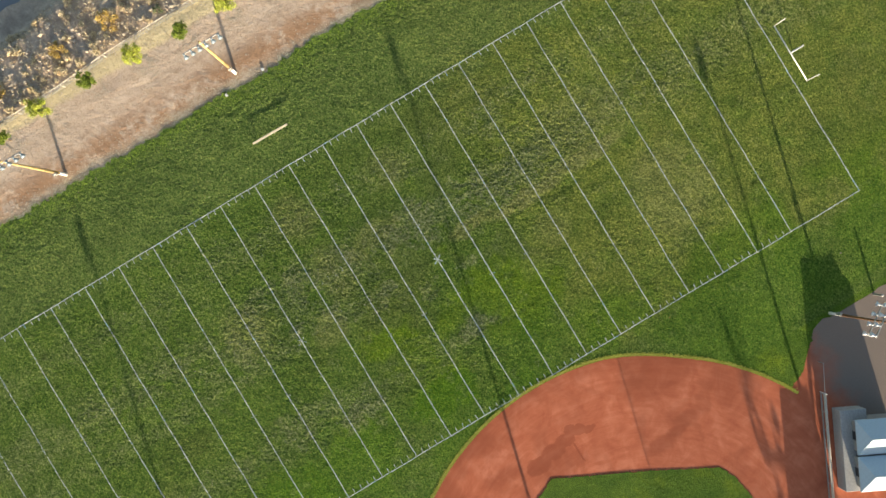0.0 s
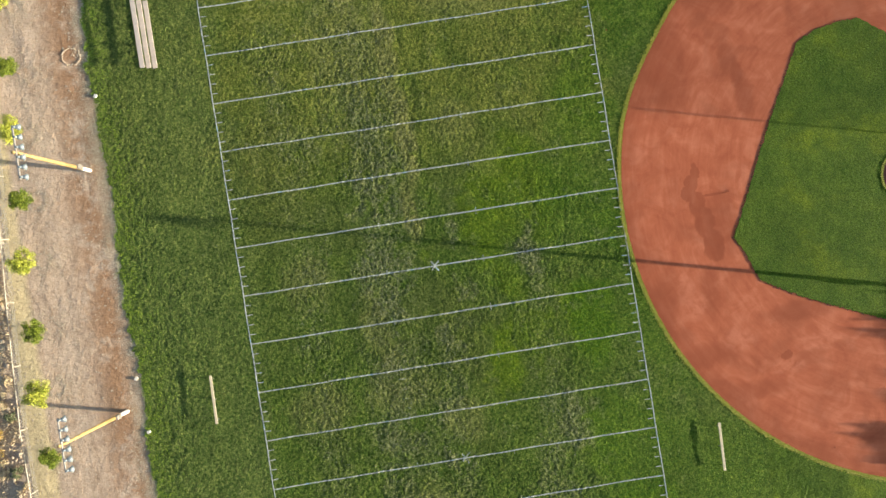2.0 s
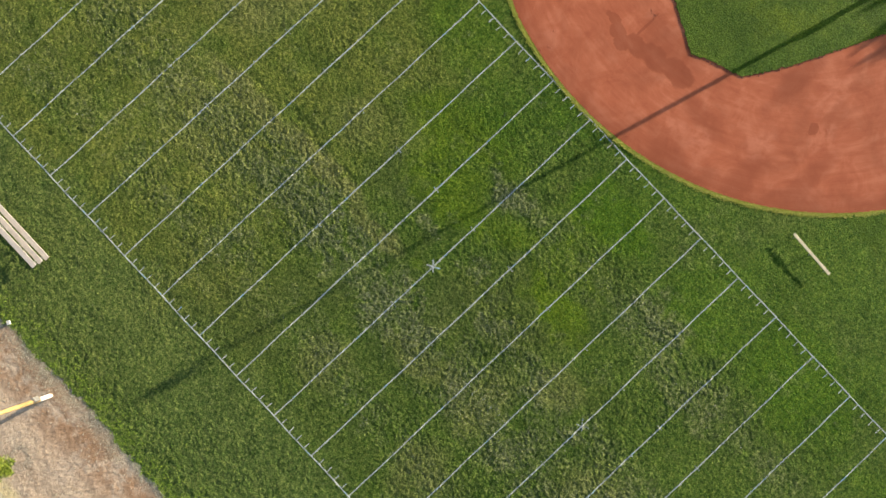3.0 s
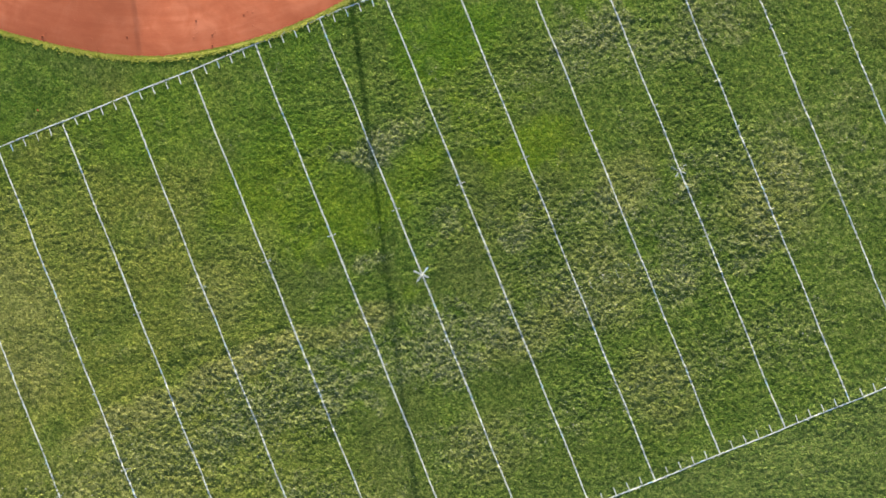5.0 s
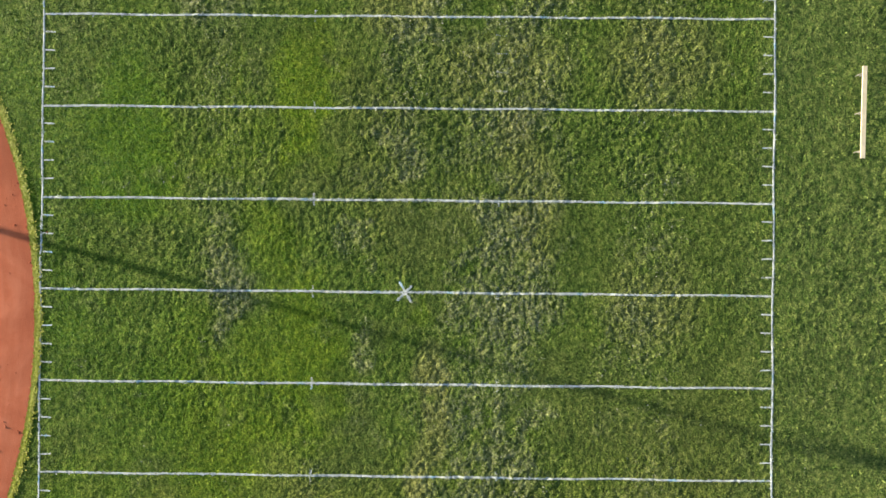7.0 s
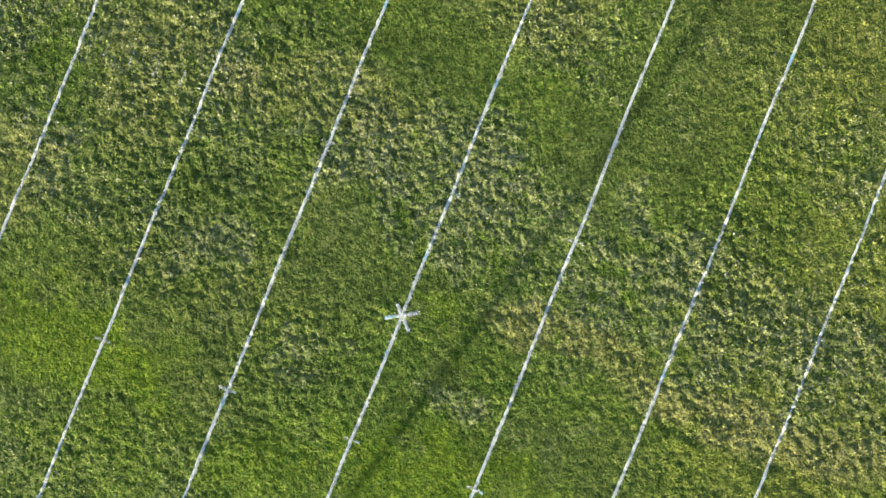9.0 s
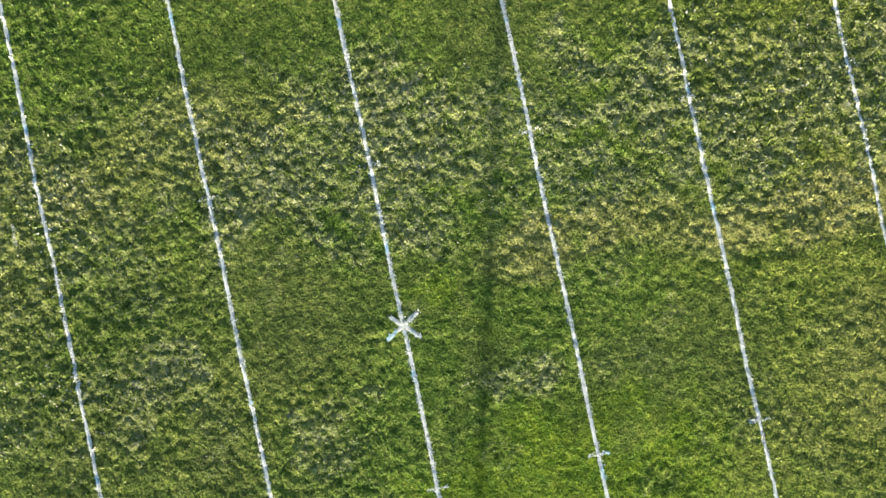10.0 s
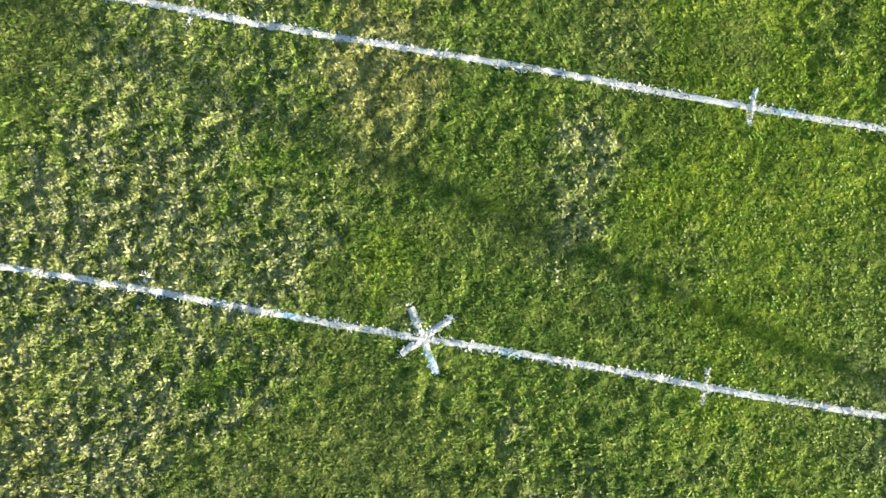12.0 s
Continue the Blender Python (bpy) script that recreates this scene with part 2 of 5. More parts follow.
def soil_material():
    k = Mat("bare_soil", 0.95, 0.1)
    p = k.world()
    x, _, _ = k.xyz(p)
    ruts = k.calc("ADD", k.calc("MULTIPLY", k.noise(0.5, 5, 0.65, k.stretch((2.2, 0.30, 1.0), 0, p)), 0.5), k.calc("MULTIPLY", k.noise(0.8, 6, 0.7, p), 0.5))
    grit = k.noise(4.0, 6, 0.75, p)
    c = k.ramp(ruts, (0.30, (0.400, 0.290, 0.205)), (0.48, (0.540, 0.425, 0.325)), (0.72, (0.660, 0.550, 0.440)))
    rust = k.calc("MULTIPLY", k.span(x, -34.5, -31.0), k.span(k.noise(0.30, 6, 0.7, p), 0.36, 0.54))
    c = k.mix(k.calc("MULTIPLY", rust, 0.85), c, (0.330, 0.185, 0.098))
    straw = k.span(k.calc("ADD", x, k.noise(0.9, 5, 0.7, p)), -30.1, -29.1)
    c = k.mix(k.calc("MULTIPLY", straw, 0.4), c, (0.46, 0.42, 0.33))
    dry = k.span(k.calc("ADD", x, k.noise(0.6, 3, 0.6, p)), -36.8, -37.6)
    c = k.mix(k.calc("MULTIPLY", dry, 0.8), c, (0.66, 0.57, 0.33))
    c = k.mix(k.span(grit, 0.32, 0.52, 0.5, 0.0), c, (0.25, 0.165, 0.108))
    c = k.mix(k.calc("MULTIPLY", k.span(k.noise(0.5, 6, 0.72, p, 0.8), 0.52, 0.66), 0.3), c, (0.33, 0.235, 0.165))
    k.colour(c)
    n1 = k.bump(k.noise(1.5, 6, 0.68, p), 0.9, 0.14)
    k.bump(grit, 0.8, 0.04, n1)
    return k.m


def bank_material():
    k = Mat("stony_bank", 0.95, 0.1)
    p = k.world()
    n = k.noise(0.9, 6, 0.7, p)
    c = k.ramp(n, (0.3, (0.340, 0.265, 0.205)), (0.55, (0.520, 0.415, 0.315)), (0.72, (0.680, 0.570, 0.430)))
    k.colour(c)
    n1 = k.bump(n, 0.9, 0.25)
    k.bump(k.noise(7.0, 4, 0.7, p), 0.7, 0.05, n1)
    return k.m


def asphalt_material():
    k = Mat("asphalt", 0.9, 0.25)
    p = k.world()
    c = k.ramp(k.noise(0.25, 5, 0.6, p), (0.3, (0.215, 0.222, 0.235)), (0.7, (0.300, 0.304, 0.310)))
    k.colour(k.mix(k.span(k.noise(60, 2, 0.7, p), 0.45, 0.7, 0.0, 0.4), c, (0.30, 0.30, 0.30)))
    k.bump(k.noise(50, 3, 0.7, p), 0.4, 0.01)
    return k.m


def paint_material(name, thin):
    """Line paint on grass: chalky white, thin places let the turf show."""
    k = Mat(name, 0.9, 0.15)
    p = k.world()
    # bluish stretches put the skylight on the white lines into their colour
    c = k.mix(k.span(k.noise(1.1, 2, 0.5, p), 0.57, 0.69, 0.06, 0.95), (0.56, 0.60, 0.59), (0.30, 0.49, 0.63))
    k.colour(c)
    gap = k.calc("ADD", k.calc("MULTIPLY", k.noise(22.0, 4, 0.75, p), 0.75), k.calc("MULTIPLY", k.noise(1.7, 3, 0.6, p), 0.25))
    k.put(k.b.inputs["Alpha"], k.span(gap, 0.42 + thin, 0.54 + thin))
    k.bump(k.noise(40.0, 3, 0.7, p), 0.5, 0.015)
    return k.m


def leaf_material(name, dark, light):
    k = Mat(name, 0.6, 0.3)
    r = k.island()
    k.colour(k.ramp(r, (0.0, dark), (0.6, light), (1.0, tuple(min(1.0, v * 1.35) for v in light))))
    k.b.inputs["Transmission Weight"].default_value = 0.0
    k.b.inputs["Subsurface Weight"].default_value = 0.0
    return k.m


TURF, CLAY, SOIL, BANK, ASPHALT, PAINT = (turf_material(), clay_material(), soil_material(), bank_material(),
                                          asphalt_material(), paint_material("line_paint", -0.035))
PAINT_FAINT = paint_material("line_paint_faint", 0.055)
BLADES, PAINT_BLADES, LIP_BLADES = blade_material("grass_leaf"), blade_material("painted_leaf", True), blade_material("sunlit_rim_leaf", lip=True)
EDGE_BLADES = leaf_material("edge_leaf", (0.130, 0.220, 0.020), (0.215, 0.315, 0.034))
CLOVER_LEAF = blade_material("clover_leaf", clover=True)
LEAF_YELLOW = leaf_material("leaf_yellow_green", (0.18, 0.23, 0.025), (0.46, 0.50, 0.075))
LEAF_GREEN = leaf_material("leaf_green", (0.055, 0.10, 0.012), (0.20, 0.26, 0.030))
LEAF_SAGE = leaf_material("leaf_sage", (0.06, 0.08, 0.04), (0.20, 0.23, 0.12))
LEAF_DRY = leaf_material("leaf_dry", (0.20, 0.13, 0.03), (0.50, 0.36, 0.10))
LEAF_TAN = leaf_material("leaf_tan", (0.38, 0.28, 0.16), (0.64, 0.53, 0.34))
LEAF_FRINGE = leaf_material("leaf_fringe", (0.34, 0.30, 0.21), (0.56, 0.50, 0.37))
LEAF_STRAW = leaf_material("leaf_straw", (0.46, 0.37, 0.21), (0.72, 0.62, 0.42))
BARK = plain("bark", (0.16, 0.11, 0.07), 0.9, bump=0.5)
POLE_WOOD = plain("pole_wood", (0.52, 0.38, 0.16), 0.7, vary=0.15, scale=2.0, bump=0.2)
POLE_BROWN = plain("pole_brown", (0.20, 0.10, 0.045), 0.7, vary=0.15, scale=2.0, bump=0.2)
POLE_WHITE = plain("pole_white", (0.78, 0.76, 0.70), 0.6)
GALV = plain("galvanised_steel", (0.42, 0.41, 0.39), 0.5, 0.6)
FENCE_PIPE = plain("fence_pipe", (0.60, 0.56, 0.46), 0.5, 0.1)
DARK_STEEL = plain("dark_steel", (0.06, 0.06, 0.065), 0.5, 0.6)
LAMP_SHELL = plain("lamp_shell", (0.26, 0.32, 0.36), 0.45, 0.2)
LAMP_WHITE = plain("lamp_shell_white", (0.72, 0.74, 0.75), 0.45, 0.1)
LAMP_GLASS = plain("lamp_glass", (0.30, 0.52, 0.62), 0.12)
PLANK = plain("bench_plank", (0.76, 0.66, 0.46), 0.55, vary=0.08, scale=3.0, bump=0.15)
ALUMINIUM = plain("seat_plank", (0.72, 0.63, 0.55), 0.5, 0.0, vary=0.08, scale=2.0)
WHITE_PAINT = plain("white_paint", (0.80, 0.79, 0.74), 0.5, vary=0.05)
CONCRETE = plain("concrete", (0.40, 0.39, 0.37), 0.85, bump=0.3)
CONCRETE_PALE = plain("pale_cap", (0.60, 0.52, 0.42), 0.8, bump=0.3)
ROOF_WHITE = plain("roof_metal_white", (0.50, 0.60, 0.64), 0.4, vary=0.04)
BLOCK_WALL = plain("block_wall", (0.33, 0.31, 0.29), 0.85, bump=0.3)
STONE = plain("pale_stone", (0.60, 0.51, 0.39), 0.9, vary=0.2, bump=0.5)
TARP = plain("white_tarp", (0.82, 0.80, 0.75), 0.6, vary=0.06)
DAMP_CLAY = plain("damp_clay", (0.200, 0.070, 0.048), 0.85, vary=0.2, scale=2.0, bump=0.4)


# ---- mesh kit ----
def link(name, bm, material, parent=None, smooth=False):
    me = bpy.data.meshes.new(name)
    bm.to_mesh(me)
    bm.free()
    if smooth:
        me.polygons.foreach_set("use_smooth", [True] * len(me.polygons))
    for mm in material if isinstance(material, (list, tuple)) else (material,):
        me.materials.append(mm)
    ob = new(name, me)
    ob.parent = parent
    return ob


def part(name, bm, material, parent, label="", smooth=False):
    ob = link(name, bm, material, parent, smooth)
    return tagged(ob, label) if label else ob


def mesh_from(name, verts, faces, material, parent=None, smooth=False, worn=None):
    """One object out of number arrays; faces all of one size."""
    me = bpy.data.meshes.new(name)
    verts, faces = np.asarray(verts, np.float32), np.asarray(faces, np.int32)
    n, s = faces.shape
    me.vertices.add(len(verts))
    me.vertices.foreach_set("co", verts.ravel())
    me.loops.add(n * s)
    me.loops.foreach_set("vertex_index", faces.ravel())
    me.polygons.add(n)
    me.polygons.foreach_set("loop_start", np.arange(0, n * s, s, dtype=np.int32))
    if smooth:
        me.polygons.foreach_set("use_smooth", np.ones(n, dtype=bool))
    me.update(calc_edges=True)
    me.validate()
    me.materials.append(material)
    if worn is not None:
        for key, values in zip(("worn", "dry", "lush", "dense"), worn):
            me.attributes.new(key, "FLOAT", "POINT").data.foreach_set("value", np.asarray(values, np.float32))
    ob = new(name, me)
    ob.parent = parent
    return ob


def thing(name, m, label, category, group="", kind=""):
    ob = new(name)
    ob.matrix_basis = m
    return tagged(ob, label, category, group, kind)


def add_box(bm, c, s, turn=None, bevel=0.0):
    m = Matrix.Translation(c) @ (turn.to_4x4() if turn else Matrix()) @ Matrix.Diagonal((*s, 1))
    got = bmesh.ops.create_cube(bm, size=1.0, matrix=m)["verts"]
    if bevel:
        edges = list({e for v in got for e in v.link_edges})
        bmesh.ops.bevel(bm, geom=edges, offset=bevel, segments=1, affect="EDGES")
    return bm


def box(c, s, turn=None, bevel=0.0):
    return add_box(bmesh.new(), c, s, turn, bevel)


def add_tube(bm, a, b, r0, r1=None, n=10):
    a, b = Vector(a), Vector(b)
    d = b - a
    m = Matrix.Translation((a + b) / 2) @ d.to_track_quat("Z", "Y").to_matrix().to_4x4()
    bmesh.ops.create_cone(bm, cap_ends=True, segments=n, radius1=r0, radius2=r0 if r1 is None else r1, depth=d.length, matrix=m)
    return bm


def tube(a, b, r0, r1=None, n=10):
    return add_tube(bmesh.new(), a, b, r0, r1, n)


def bent(points, r, n=8):
    """A bent pipe through points."""
    bm = bmesh.new()
    for a, b in zip(points, points[1:]):
        add_tube(bm, a, b, r, r, n)
    for p in points[1:-1]:
        bmesh.ops.create_uvsphere(bm, u_segments=n, v_segments=5, radius=r * 1.02, matrix=Matrix.Translation(p))
    return bm


# ---- ground relief ----
LATTICE = np.random.RandomState(7).rand(8, 256, 256)


def lattice(x, y, size, seed):
    """Smooth random field in 0..1 with features of that size in metres."""
    u, v = np.asarray(x) / size + 57.3 * seed, np.asarray(y) / size + 91.7 * seed
    i, j = np.floor(u).astype(int), np.floor(v).astype(int)
    fu, fv = u - i, v - j
    fu, fv = fu * fu * (3 - 2 * fu), fv * fv * (3 - 2 * fv)
    L = LATTICE[seed % 8]
    a, b = L[i % 256, j % 256], L[(i + 1) % 256, j % 256]
    c, d = L[i % 256, (j + 1) % 256], L[(i + 1) % 256, (j + 1) % 256]
    return (a * (1 - fu) + b * fu) * (1 - fv) + (c * (1 - fu) + d * fu) * fv


def step(v, a, b):
    w = np.clip((v - a) / (b - a), 0, 1)
    return w * w * (3 - 2 * w)


def hump(v, c, w):
    return np.exp(-((v - c) / w) ** 2)


# places of the turf: centre, half widths and strength
CLOVER = ((-4.8, -2.4, 1.9, 3.3, 1.0), (-5.0, 1.2, 2.5, 1.8, 1.0), (9.3, -0.8, 1.2, 3.0, 0.95), (0.5, -7.4, 0.9, 2.4, 0.85), (-0.6, -13.2, 1.5, 1.8, 0.8),
          (-5.4, -14.4, 2.0, 2.0, 0.8), (-5.8, -20.8, 2.0, 2.8, 0.8), (-0.3, -18.3, 0.9, 1.0, 1.0), (-5.4, -9.4, 1.8, 2.8, 0.75), (2.2, -2.2, 1.0, 1.2, 0.6),
          (1.4, 3.6, 0.9, 1.1, 0.8), (2.1, 1.6, 0.6, 1.0, 0.7), (-4.4, 8.0, 2.4, 3.2, 0.85), (-3.4, 14.5, 2.4, 4.2, 0.65), (-11.4, 2.4, 1.5, 2.0, 0.5),
          (-11.6, 13.0, 2.0, 3.0, 0.5), (11.0, -16.2, 1.6, 3.0, 0.8), (8.4, -23.0, 1.6, 4.0, 0.7), (-2.0, -27.0, 3.0, 4.0, 0.7))
DRY = ((-1.5, 5.6, 0.8, 2.6, 1.0), (-0.9, 12.4, 0.85, 5.0, 1.0), (-1.5, 20.8, 0.9, 4.6, 0.9), (7.0, 27.5, 5.5, 4.5, 0.55), (-6.4, -4.4, 1.3, 2.8, 0.5),
       (-12.2, 0.0, 2.2, 2.4, 0.4), (-12.6, -11.8, 2.8, 2.2, 0.5), (-4.6, -11.2, 3.2, 1.8, 0.5), (0.6, -14.6, 1.8, 2.0, 0.45), (-3.8, -23.0, 3.0, 3.2, 0.45),
       (3.6, 13.2, 2.0, 2.2, 0.4), (6.2, 9.6, 1.6, 1.8, 0.3), (-5.4, -7.4, 1.0, 1.4, 0.5), (-5.6, 22.0, 3.0, 5.0, 0.35))
LUSH = ((5.2, -9.6, 1.2, 3.6, 0.95), (8.4, -9.0, 1.4, 3.0, 0.7), (13.6, -7.0, 3.0, 4.2, 1.0), (16.2, 14.5, 2.4, 5.5, 0.7), (10.6, 5.0, 2.8, 3.6, 0.75),
        (17.0, 1.0, 1.4, 3.4, 0.7), (6.6, -2.8, 1.3, 2.2, 0.7), (5.4, 3.4, 2.3, 3.8, 0.8), (8.2, 8.4, 2.8, 2.6, 0.8), (16.4, -28.0, 4.0, 6.0, 0.9),
        (13.4, -18.5, 2.0, 4.0, 0.7), (-0.6, 1.1, 0.7, 0.7, 0.55), (25.5, 25.0, 4.5, 6.5, 0.7),
        (24.5, -23.0, 4.5, 5.0, 0.7))
DENSE = ((-1.1, -2.6, 1.7, 2.4, 1.0), (-7.2, 4.6, 2.0, 1.5, 1.0), (0.6, 1.5, 1.2, 1.0, 0.8), (-9.4, 5.6, 2.6, 2.8, 0.8), (-2.0, 0.0, 1.1, 1.1, 0.7), (2.8, 7.4, 1.6, 3.0, 0.8),
         (-9.0, -3.0, 1.8, 4.0, 0.6), (4.0, -5.4, 1.4, 2.2, 0.6), (-15.5, 4.0, 2.4, 14.0, 0.6))


def blots(x, y, places, loose=1.15):
    """Soft-edged patches with wandering outlines, 0..1."""
    u = x + loose * (lattice(x, y, 1.7, 1) - 0.5) * 2 + 0.5 * loose * (lattice(x, y, 0.6, 3) - 0.5) * 2
    v = y + loose * (lattice(x, y, 1.9, 5) - 0.5) * 2 + 0.5 * loose * (lattice(x, y, 0.7, 2) - 0.5) * 2
    out = np.zeros_like(u)
    for cx, cy, rx, ry, amount in places:
        d = ((u - cx) / rx) ** 2 + ((v - cy) / ry) ** 2
        out = np.maximum(out, amount * step(d, 1.9, 0.2))
    return out


def fleck(x, y):
    """Uneven cover inside a patch."""
    return lattice(x, y, 1.5, 1) * 0.45 + lattice(x, y, 0.55, 2) * 0.35 + lattice(x, y, 0.28, 6) * 0.2


# the four maps are worked out once on a fine net of places and read off it afterwards
NET_X, NET_Y, NET = np.arange(-42.0, 67.0, 0.125), np.arange(-68.0, 68.0, 0.125), 0.125


def drawn_maps():
    x, y = np.meshgrid(NET_X, NET_Y, indexing="ij")
    dense, lush, spread = blots(x, y, DENSE), blots(x, y, LUSH), fleck(x, y)
    band = 0.50 * hump(x, -4.8, 2.8) + 0.35 * hump(x, 0.2, 1.2) * step(y, -4, -9) + 0.40 * hump(x, 9.0, 1.5) * step(y, 4, -6) + 0.30 * hump(x, -12.5, 2.2)
    cover = np.maximum(blots(x, y, CLOVER), band * (1 - 0.6 * lush)) * (1 - 0.85 * dense)
    worn = np.clip(cover * step(spread, 0.18, 0.52) * 1.1 + 0.22 * step(spread, 0.60, 0.74) * step(x, 24, 20), 0, 1)
    dry = np.clip(blots(x, y, DRY, 0.4) * step(fleck(x + 40, y), 0.10, 0.44) * 1.2, 0, 1)
    strip = 0.6 * step(x, 11.0, 15.0) * step(x, 28.0, 26.0)
    lush = np.clip(np.maximum(lush, strip * step(lattice(x, y, 4.0, 6), 0.2, 0.6)) * (1 - 0.7 * worn), 0, 1)
    patch = step(lattice(x, y, 4.3, 4) * 0.65 + lattice(x, y, 1.6, 5) * 0.35, 0.25, 0.75)
    mown = 0.36 + 0.30 * patch + 0.20 * step(x, -21, -25) + 0.30 * step(x, -25.0, -27.5) + 0.12 * step(x, 18.0, 20.0)
    rough = np.clip(mown + 0.62 * worn + 0.25 * dry - 0.26 * dense - 0.22 * lush, 0.16, 1.0)
    return worn, dry, lush, dense, rough


WORN, DRY_MAP, LUSH_MAP, DENSE_MAP, ROUGH = drawn_maps()


def read_off(sheet, x, y):
    u = np.clip((np.asarray(x, float) - NET_X[0]) / NET, 0, len(NET_X) - 1.01)
    v = np.clip((np.asarray(y, float) - NET_Y[0]) / NET, 0, len(NET_Y) - 1.01)
    i, j = u.astype(int), v.astype(int)
    fu, fv = u - i, v - j
    return (sheet[i, j] * (1 - fu) + sheet[i + 1, j] * fu) * (1 - fv) + (sheet[i, j + 1] * (1 - fu) + sheet[i + 1, j + 1] * fu) * fv


def worn_turf(x, y):
    """Worn, clovery places where play runs, 0..1."""
    return read_off(WORN, x, y)


def rough_turf(x, y):
    """How tussocky the turf is, 0..1: clover roughest, dense and lush turf smooth."""
    return read_off(ROUGH, x, y)


def tufts(x, y, cell, seed):
    """Rounded tussocks: one dome in each cell, at a random place and of random girth."""
    L, M = LATTICE[seed % 8], LATTICE[(seed + 3) % 8]
    u, v = x / cell, y / cell
    i, j = np.floor(u).astype(int), np.floor(v).astype(int)
    best = np.zeros_like(u)
    for a in (-1, 0, 1):
        for b in (-1, 0, 1):
            ii, jj = (i + a) % 256, (j + b) % 256
            d2 = (u - i - a - L[ii, jj]) ** 2 + (v - j - b - M[ii, jj]) ** 2
            girth = 0.45 + 0.55 * L[jj, ii]
            best = np.maximum(best, girth * (1 - d2 / girth ** 2))
    return best


GRASS_Z = 0.05


def turf_z(x, y):
    r = rough_turf(x, y)
    h = 0.045 * (lattice(x, y, 1.3, 3) - 0.5) + r * (0.030 * (lattice(x, y, 0.62, 2) - 0.5)
                                                     + 0.058 * (tufts(x + 0.12 * lattice(x, y, 0.2, 6), y + 0.12 * lattice(x, y, 0.23, 4), 0.31, 2) - 0.4)
                                                     + 0.050 * (tufts(x + 0.06 * lattice(x, y, 0.12, 3), y, 0.20, 1) - 0.4)
                                                     + 0.036 * (tufts(x + 0.05 * lattice(x, y, 0.1, 6), y, 0.115, 4) - 0.4))
    groove = hump(x, 0.1 + 1.1 * (lattice(y, 0 * y, 2.5, 2) - 0.5) + 0.5 * (lattice(x, y, 0.5, 3) - 0.5), 0.28) * step(y, 3.2, 6.0) * step(y, 26.0, 20.0)
    return GRASS_Z + h - 0.050 * groove * step(lattice(x, y, 1.1, 4), 0.15, 0.65)


def turf_maps(x, y):
    return worn_turf(x, y), read_off(DRY_MAP, x, y), read_off(LUSH_MAP, x, y), read_off(DENSE_MAP, x, y)


# ---- ground ----
YARD = 0.9144
FIVE, HALF_W = 5 * YARD, 18.19
FOUL = Vector((-0.896, 0.444, 0))        # along the foul line, away from home plate
FOUL_N = Vector((0.444, 0.896, 0))       # away from the field


def west_edge(y):
    """Ragged edge where the turf gives way to bare soil."""
    return -29.0 + 1.0 * (lattice(y, 0 * y, 5.0, 5) - 0.5) + 0.65 * (lattice(y, 0 * y + 3, 0.9, 6) - 0.5) + 0.3 * (lattice(y, 0 * y + 5, 0.35, 4) - 0.5)


def path_edge(y):
    """East edge of the outfield turf north of the clay."""
    return np.interp(y, [26.0, 27.6, 29.7, 33.0, 34.5, 37.5, 42.0, 70.0], [34.2, 33.6, 32.5, 29.2, 28.6, 29.1, 29.0, 28.4]) \
        + 0.4 * (lattice(y, 0 * y + 9, 1.1, 6) - 0.5)


def arc_radius(y):
    """The clay's outer edge is drawn in a little at its north end."""
    return ARC_R - 0.65 * step(y, 10.0, 20.0)


def turf_keep(x, y):
    inside = (x - ARC_C[0]) ** 2 + (y - ARC_C[1]) ** 2 < arc_radius(y) ** 2
    return (x > west_edge(y)) & ~inside & ~((y > 26.6) & (x > path_edge(y)))


def grid_sheet(name, x0, x1, y0, y1, cell, keep, height, snap, material, hole=None):
    """A sheet of square cells whose rim vertices are drawn onto the region's edge."""
    xs, ys = np.arange(x0, x1 + cell / 2, cell), np.arange(y0, y1 + cell / 2, cell)
    X, Y = np.meshgrid(xs, ys, indexing="ij")
    cx, cy = (X[:-1, :-1] + X[1:, 1:]) / 2, (Y[:-1, :-1] + Y[1:, 1:]) / 2
    ok = keep(cx, cy)
    if hole:
        ok &= ~((cx > hole[0]) & (cx < hole[1]) & (cy > hole[2]) & (cy < hole[3]))
    X, Y = snap(X, Y, cell)
    V = np.stack([X, Y, height(X, Y)], -1).reshape(-1, 3)
    i, j = np.nonzero(ok)
    ny = len(ys)
    F = np.stack([i * ny + j, (i + 1) * ny + j, (i + 1) * ny + j + 1, i * ny + j + 1], -1)
    used = np.unique(F)
    back = np.zeros(len(V), int)
    back[used] = np.arange(len(used))
    wear = turf_maps(V[used, 0], V[used, 1]) if material is TURF else None
    return mesh_from(name, V[used], back[F], material, smooth=True, worn=wear)


def turf_snap(X, Y, cell):
    X, Y = X.copy(), Y.copy()
    dx, dy = X - ARC_C[0], Y - ARC_C[1]
    d = np.hypot(dx, dy)
    rim = arc_radius(Y)
    near = (np.abs(d - rim) < cell * 0.75) & (Y < 27.4)
    X[near], Y[near] = ARC_C[0] + dx[near] / d[near] * rim[near], ARC_C[1] + dy[near] / d[near] * rim[near]
    e = west_edge(Y)
    near = np.abs(X - e) < cell * 0.55
    X[near] = e[near]
    e = path_edge(Y)
    near = (np.abs(X - e) < cell * 0.55) & (Y > 27.0)
    X[near] = e[near]
    return X, Y


def stay(X, Y, cell):
    return X, Y


